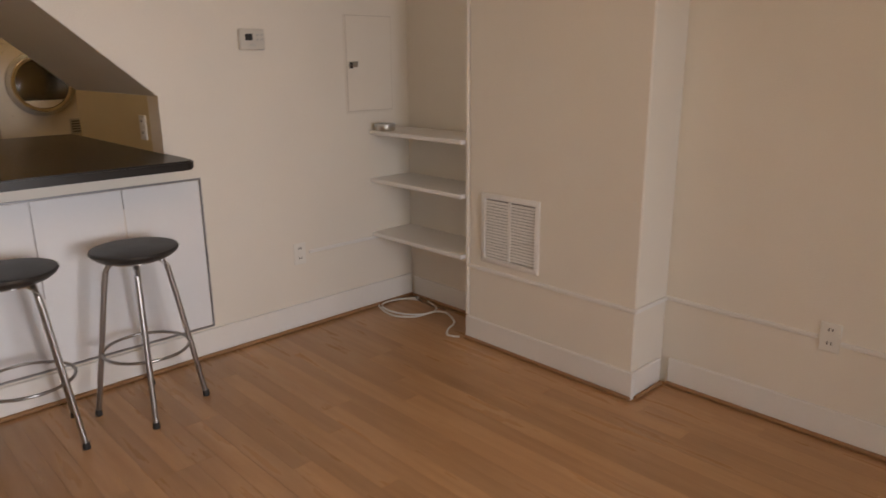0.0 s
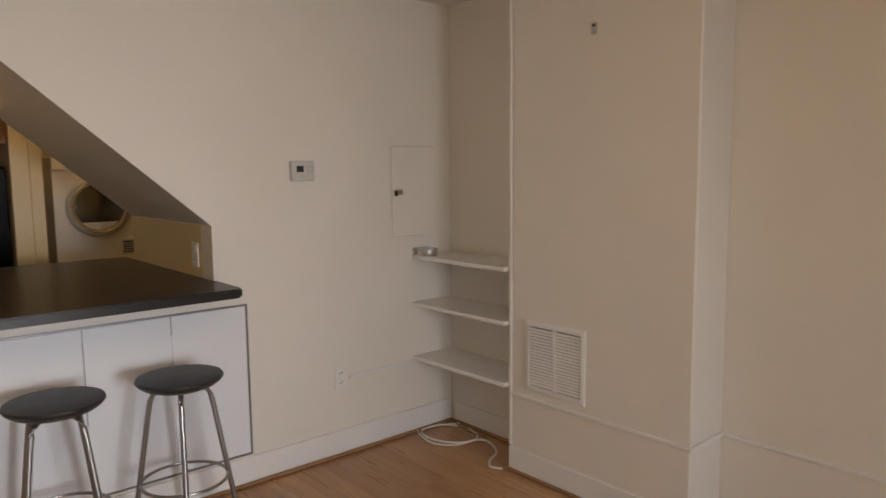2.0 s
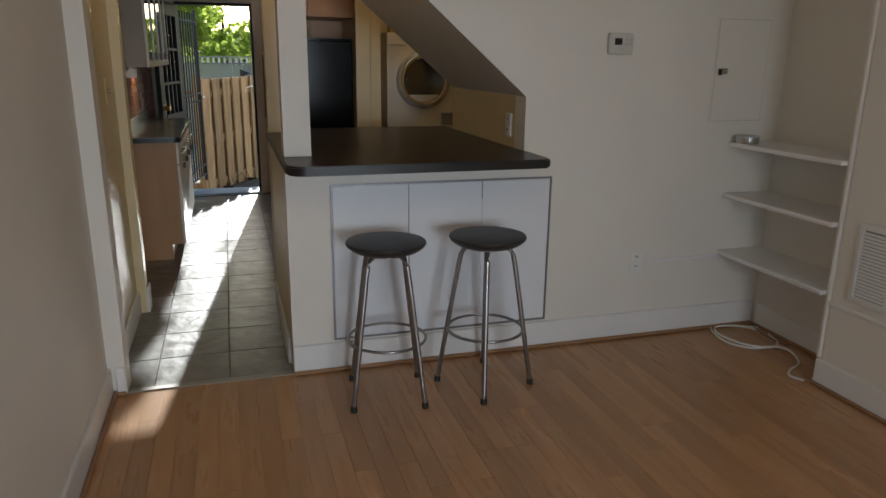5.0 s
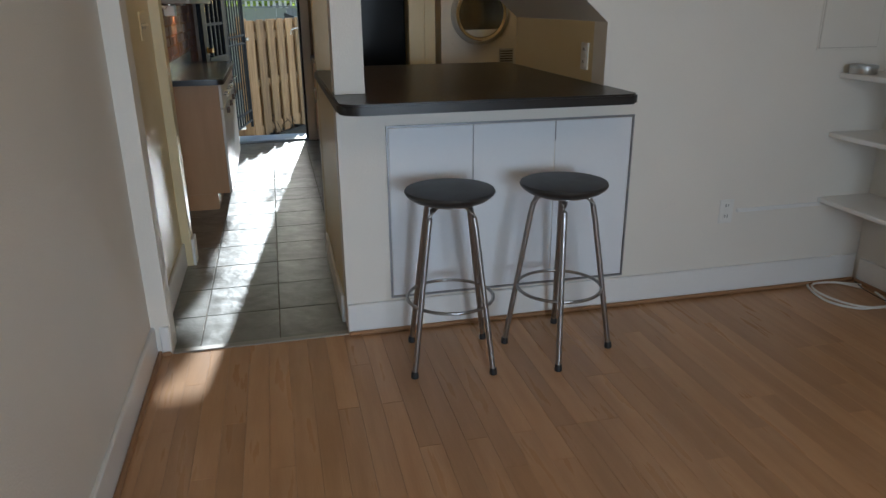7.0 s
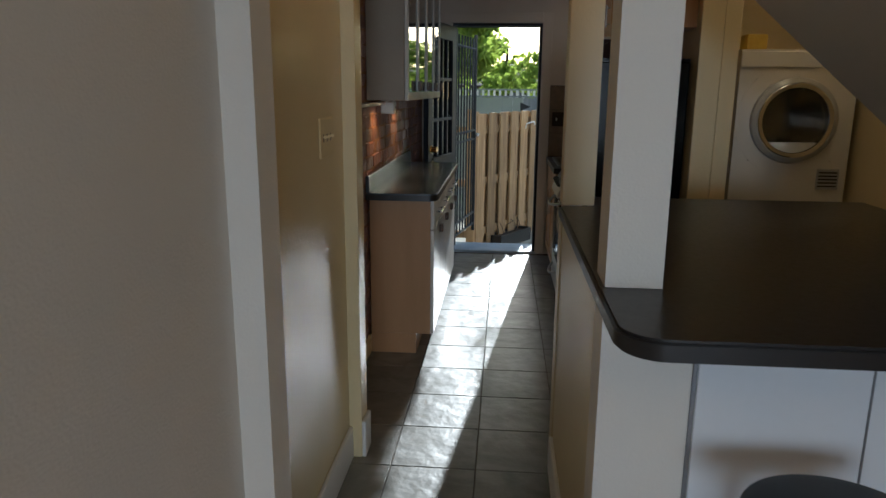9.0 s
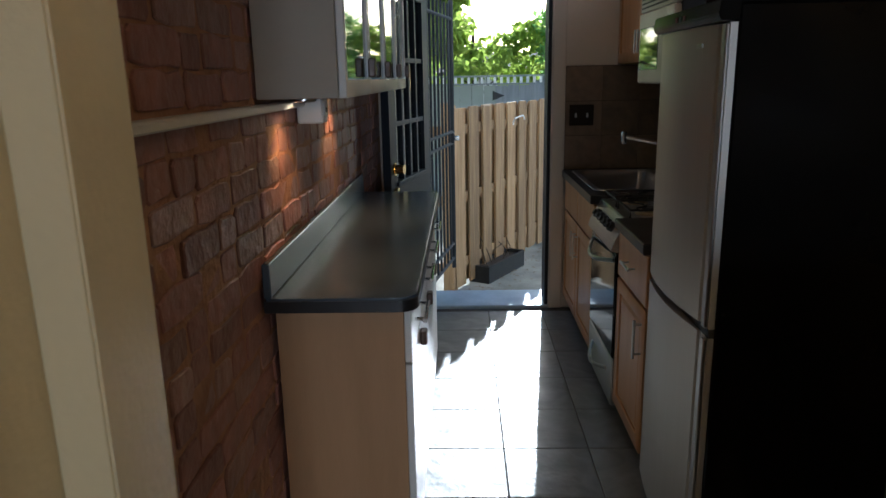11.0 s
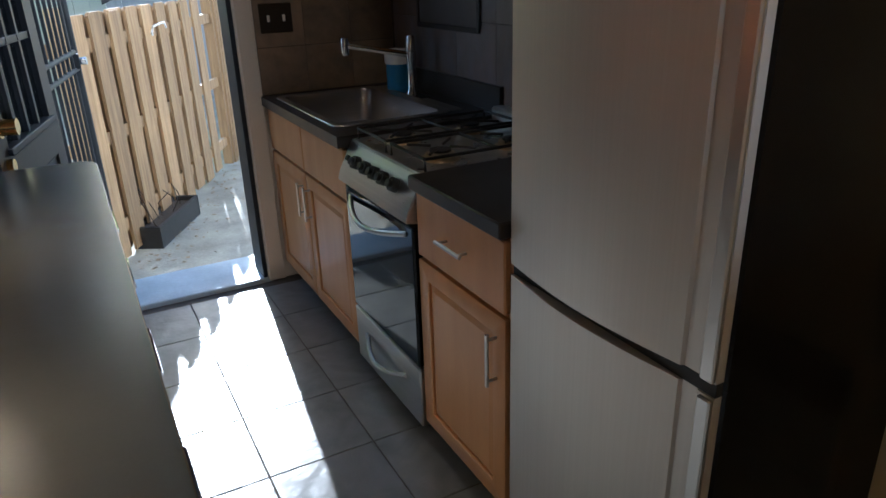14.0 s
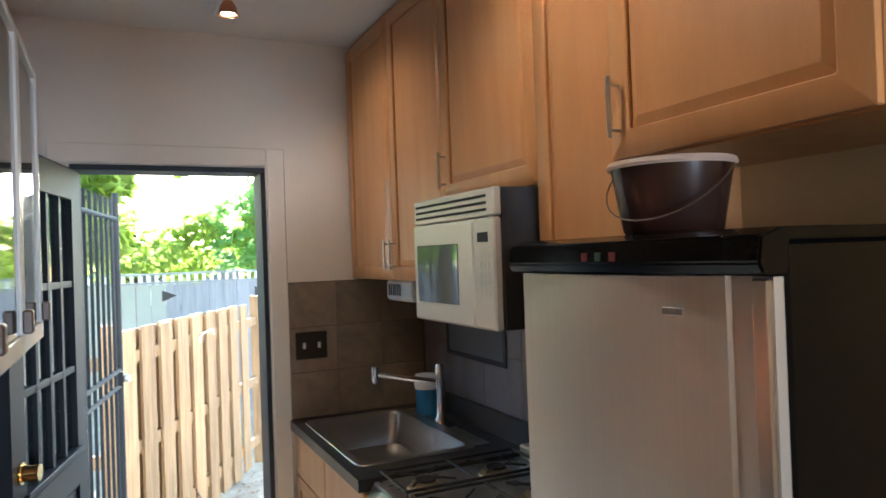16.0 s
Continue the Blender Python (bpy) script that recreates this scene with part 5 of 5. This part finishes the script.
sh = thing("shed", (0.5, 24, -0.4), "low brown-roofed shed beyond the fences", "shed")
part("wall", box(-2.5, 3.2, 23, 26, -0.4, 1.55), GREYWOOD, sh, smooth=False)
part("roof", prism([(22.6, 1.62), (24.5, 2.15), (26.4, 1.62), (26.4, 1.52), (22.6, 1.52)], "x", -2.8, 3.5), ROOFTILE, sh, smooth=False)
for i in range(6):
    part("shutter_slat", box(0.9 + i * 0.18, 1.0 + i * 0.18, 22.97, 22.999, 0.7, 1.5), WHITE, sh, smooth=False)


def leaf_mesh(name, clumps, count, size, seed):
    """Many small bent leaves in uneven clumps (centre, radius)."""
    rng = np.random.default_rng(seed)
    verts, faces = [], []
    weights = np.array([c[1] ** 2 for c in clumps])
    pick = rng.choice(len(clumps), count, p=weights / weights.sum())
    for k in pick:
        c, r = clumps[k]
        v = rng.normal(size=3)
        v *= r * rng.uniform(0.35, 1.0) ** 0.5 / np.linalg.norm(v)
        p = np.array(c) + v * (1, 1, 0.75)
        a = rng.normal(size=3)
        a /= np.linalg.norm(a)
        b = np.cross(a, rng.normal(size=3))
        b /= np.linalg.norm(b)
        n = np.cross(a, b)
        s = size * rng.uniform(0.6, 1.35)
        i = len(verts)
        verts += [p - a * s, p + b * s * 0.55 - a * s * 0.1 + n * s * 0.15, p + a * s, p - b * s * 0.55 - a * s * 0.1 + n * s * 0.15]
        faces += [(i, i + 1, i + 2), (i, i + 2, i + 3)]
    me = bpy.data.meshes.new(name)
    me.from_pydata([tuple(v) for v in verts], [], faces)
    return me


def tree(x, y, h, trunk_r, clumps, count, size, material, seed, label):
    t = thing("tree", (x, y, -0.4), label, "tree")
    part("trunk", lathe([(trunk_r * 1.4, -0.4), (trunk_r, 0.0), (trunk_r * 0.8, h * 0.5), (trunk_r * 0.45, h)], (x, y, 0), 12), BARK, t)
    for c, r in clumps[:10]:
        c = Vector(c)
        b = Vector((x, y, min(h * 0.95, max(0.8, c.z - 0.8))))
        part("limb", tube([b, b.lerp(c, 0.5) + Vector((0, 0, 0.15)), c], trunk_r * 0.22, 6), BARK, t)
    ob = new("crown", leaf_mesh("crown", clumps, count, size, seed))
    ob.data.materials.append(material)
    ob.parent = t
    ob.matrix_parent_inverse = Matrix.Translation(-BASES[t.name])
    return t


def clump_cloud(n, lo, hi, r0, r1, seed, keep=lambda x, y, z: True):
    rng = random.Random(seed)
    out = []
    while len(out) < n:
        p = [rng.uniform(a, b) for a, b in zip(lo, hi)]
        if keep(*p):
            out.append((tuple(p), rng.uniform(r0, r1)))
    return out


def off_sun(x, y, z):
    """The gap between the trees through which the sky and the low sun show."""
    k = (y - 8.4) / SUN.y
    return not (-0.55 < x - (0.69 + SUN.x * k) < 0.75 and z > 0.36 * (y - 8.4) - 0.9)


tree(-2.2, 14.6, 4.6, 0.13, clump_cloud(46, (-3.6, 13.0, 1.75), (0.75, 15.8, 5.2), 0.30, 0.62, 3, off_sun), 9000, 0.085, LEAF, 5, "broad-leaved tree with bright yellow-green foliage")
# the second clump cloud is added out of view to keep sun off the worktop
tree(-0.9, 12.9, 3.6, 0.07, clump_cloud(30, (-1.6, 12.2, 1.75), (0.62, 13.6, 3.6), 0.15, 0.30, 21, off_sun) + clump_cloud(26, (0.74, 11.7, 2.62), (1.08, 12.3, 3.7), 0.16, 0.24, 31), 7000, 0.095, LEAF, 23, "near tree with large sunlit yellow-green leaves, plus unseen foliage added to block sun")
tree(3.3, 19.5, 5.0, 0.16, clump_cloud(60, (2.5, 18.2, 1.5), (7.5, 21, 5.4), 0.4, 0.8, 7, off_sun), 10000, 0.09, LEAFDARK, 9, "dense dark green tree behind the board fence")
tree(0.8, 20.5, 2.6, 0.08, clump_cloud(64, (-1.8, 18.6, 1.4), (3.4, 21, 2.7), 0.22, 0.42, 11), 6500, 0.085, LEAF, 13, "low bright green shrubby tree behind the board fence")
tree(-5.5, 21.5, 6.0, 0.2, clump_cloud(50, (-9, 19, 1.5), (-1.6, 23, 6.5), 0.6, 1.0, 17, off_sun), 8000, 0.12, LEAFDARK, 19, "tall dark green tree beyond the yard")

# ---- pieces of floors, brick wall and backsplash ----
def shared_mesh(name, bm, material):
    me = finish(bm, name)
    me.materials.append(material)
    return me


def lay(name, me, parent, loc, turn=0.0, scale=(1, 1, 1)):
    ob = new(name, me)
    ob.parent = parent
    ob.matrix_basis = Matrix.LocRotScale(loc, Euler((0, 0, turn)), scale)
    return ob


rng = random.Random(4)
W = 0.0828
lengths = [0.92, 1.25, 1.6, 2.0]
plank_meshes = {q: shared_mesh("plank", box(0.0003, W - 0.0003, 0.0004, q - 0.0004, -0.0055, 0.0, 0.0005), OAKFLOOR) for q in lengths}
x = WX - 0.015
while x < EX:
    y = NY + 0.0 - rng.choice((0.3, 0.62, 0.92, 1.1, 1.5))
    top_len = NY - y
    key = round(top_len, 3)
    if key not in plank_meshes:
        plank_meshes[key] = shared_mesh("plank", box(0.0003, W - 0.0003, 0.0004, top_len - 0.0004, -0.0055, 0.0, 0.0005), OAKFLOOR)
    lay("plank", plank_meshes[key], floor_wood, (x, y, 0))
    while y > SY:
        q = rng.choice(lengths)
        y -= q
        lay("plank", plank_meshes[q], floor_wood, (x, y, 0))
    x += W

P = 0.346
tiles = []
for k in range(4):
    bm = box(0.002, P - 0.002, 0.002, P - 0.002, -0.0045, 0.0, 0.002)
    tiles.append(shared_mesh("tile", bm, SLATE))
for i in range(-2, 5):
    for j in range(14):
        x0, y0 = 0.698 + i * P, 3.533 + j * P
        if x0 + P < 0.0 or (x0 > 1.2 and y0 > 5.7):
            continue
        lay("tile", tiles[(i * 3 + j * 7) % 4], floor_tile, (x0, y0, 0))

st_tiles = [shared_mesh("tile", box(0.001, 0.223, -0.004, 0.0, 0.001, 0.207, 0.0012), STONESPLASH), shared_mesh("tile", box(-0.004, 0.0, 0.001, 0.304, 0.001, 0.302, 0.0012), RUSTSLATE)]
for i in range(3):
    for j in range(3):
        lay("tile", st_tiles[0], bs, (1.177 + i * 0.224, BY - 0.008, 0.912 + j * 0.209))
for i in range(6):
    for j in range(2):
        lay("tile", st_tiles[1], bs2, (KX - 0.008, 6.58 + i * 0.305, 0.93 + j * 0.303))


def brick_mesh(seed, length, material):
    """One old brick with a rounded, broken outline, its face to +x."""
    r = random.Random(seed)
    h, bm = 0.066, bmesh.new()
    e = 0.009
    xs = (e, length * 0.35, length * 0.68, length - e) if length > 0.15 else (e, length - e)
    rim = [(y, 0.0) for y in xs] + [(length, e), (length, h - e)] + [(y, h) for y in xs[::-1]] + [(0.0, h - e), (0.0, e)]
    rim = [(y + r.uniform(-0.005, 0.005), z + r.uniform(-0.0045, 0.0045)) for y, z in rim]
    cy, cz_ = length / 2, h / 2
    tilt, lean = r.uniform(-0.02, 0.02), r.uniform(-0.03, 0.03)
    loops = []
    for x, d in ((-0.02, 0.0), (-0.003, 0.0), (0.0, 0.003)):
        ring = []
        for y, z in rim:
            y, z = y - math.copysign(min(d, abs(y - cy)), y - cy), z - math.copysign(min(d, abs(z - cz_)), z - cz_)
            ring.append(bm.verts.new((x + ((y - cy) * tilt + (z - cz_) * lean if x > -0.01 else 0), y, z)))
        loops.append(ring)
    for p, q in zip(loops, loops[1:]):
        for k in range(len(p)):
            j = (k + 1) % len(p)
            bm.faces.new((p[k], p[j], q[j], q[k]))
    bm.faces.new(loops[-1])
    me = finish(bm, "brick")
    me.materials.append(material)
    return me


stretchers = [brick_mesh(k, 0.200, BRICK if k % 3 else BRICKPALE) for k in range(12)]
headers = [brick_mesh(k + 40, 0.096, BRICK if k % 3 else BRICKPALE) for k in range(6)]
rest = bmesh.new()
row, z, made = 0, 0.008, 0
while z < KCEIL - 0.06:
    y = IY + 0.13 - (0.105 if row % 2 else 0.0)
    while y < BY - 0.05:
        hd_row = row % 6 == 5 or rng.random() < 0.3
        length = 0.094 if hd_row else 0.198
        if y > IY + 0.1 and y + length < BY - 0.01:
            me = rng.choice(headers if hd_row else stretchers)
            loc = (BX - rng.uniform(-0.003, 0.006), y, z + rng.uniform(-0.005, 0.005))
            if 0.95 < z < 1.45 and y < 7.75 and made < 160 or (1.45 <= z < 2.0 and y < 5.75 and made < 230) or (z <= 0.95 and 4.8 < y < 5.75 and made < 120):
                lay("brick", me, brick_wall, loc)
                made += 1
            else:
                tmp = bmesh.new()
                tmp.from_mesh(me)
                tmp.transform(Matrix.Translation(loc))
                join(rest, tmp)
        y += length + 0.012
    z += 0.075
    row += 1
tagged(part("bricks_beyond", rest, BRICK, brick_wall), kind="stuff")
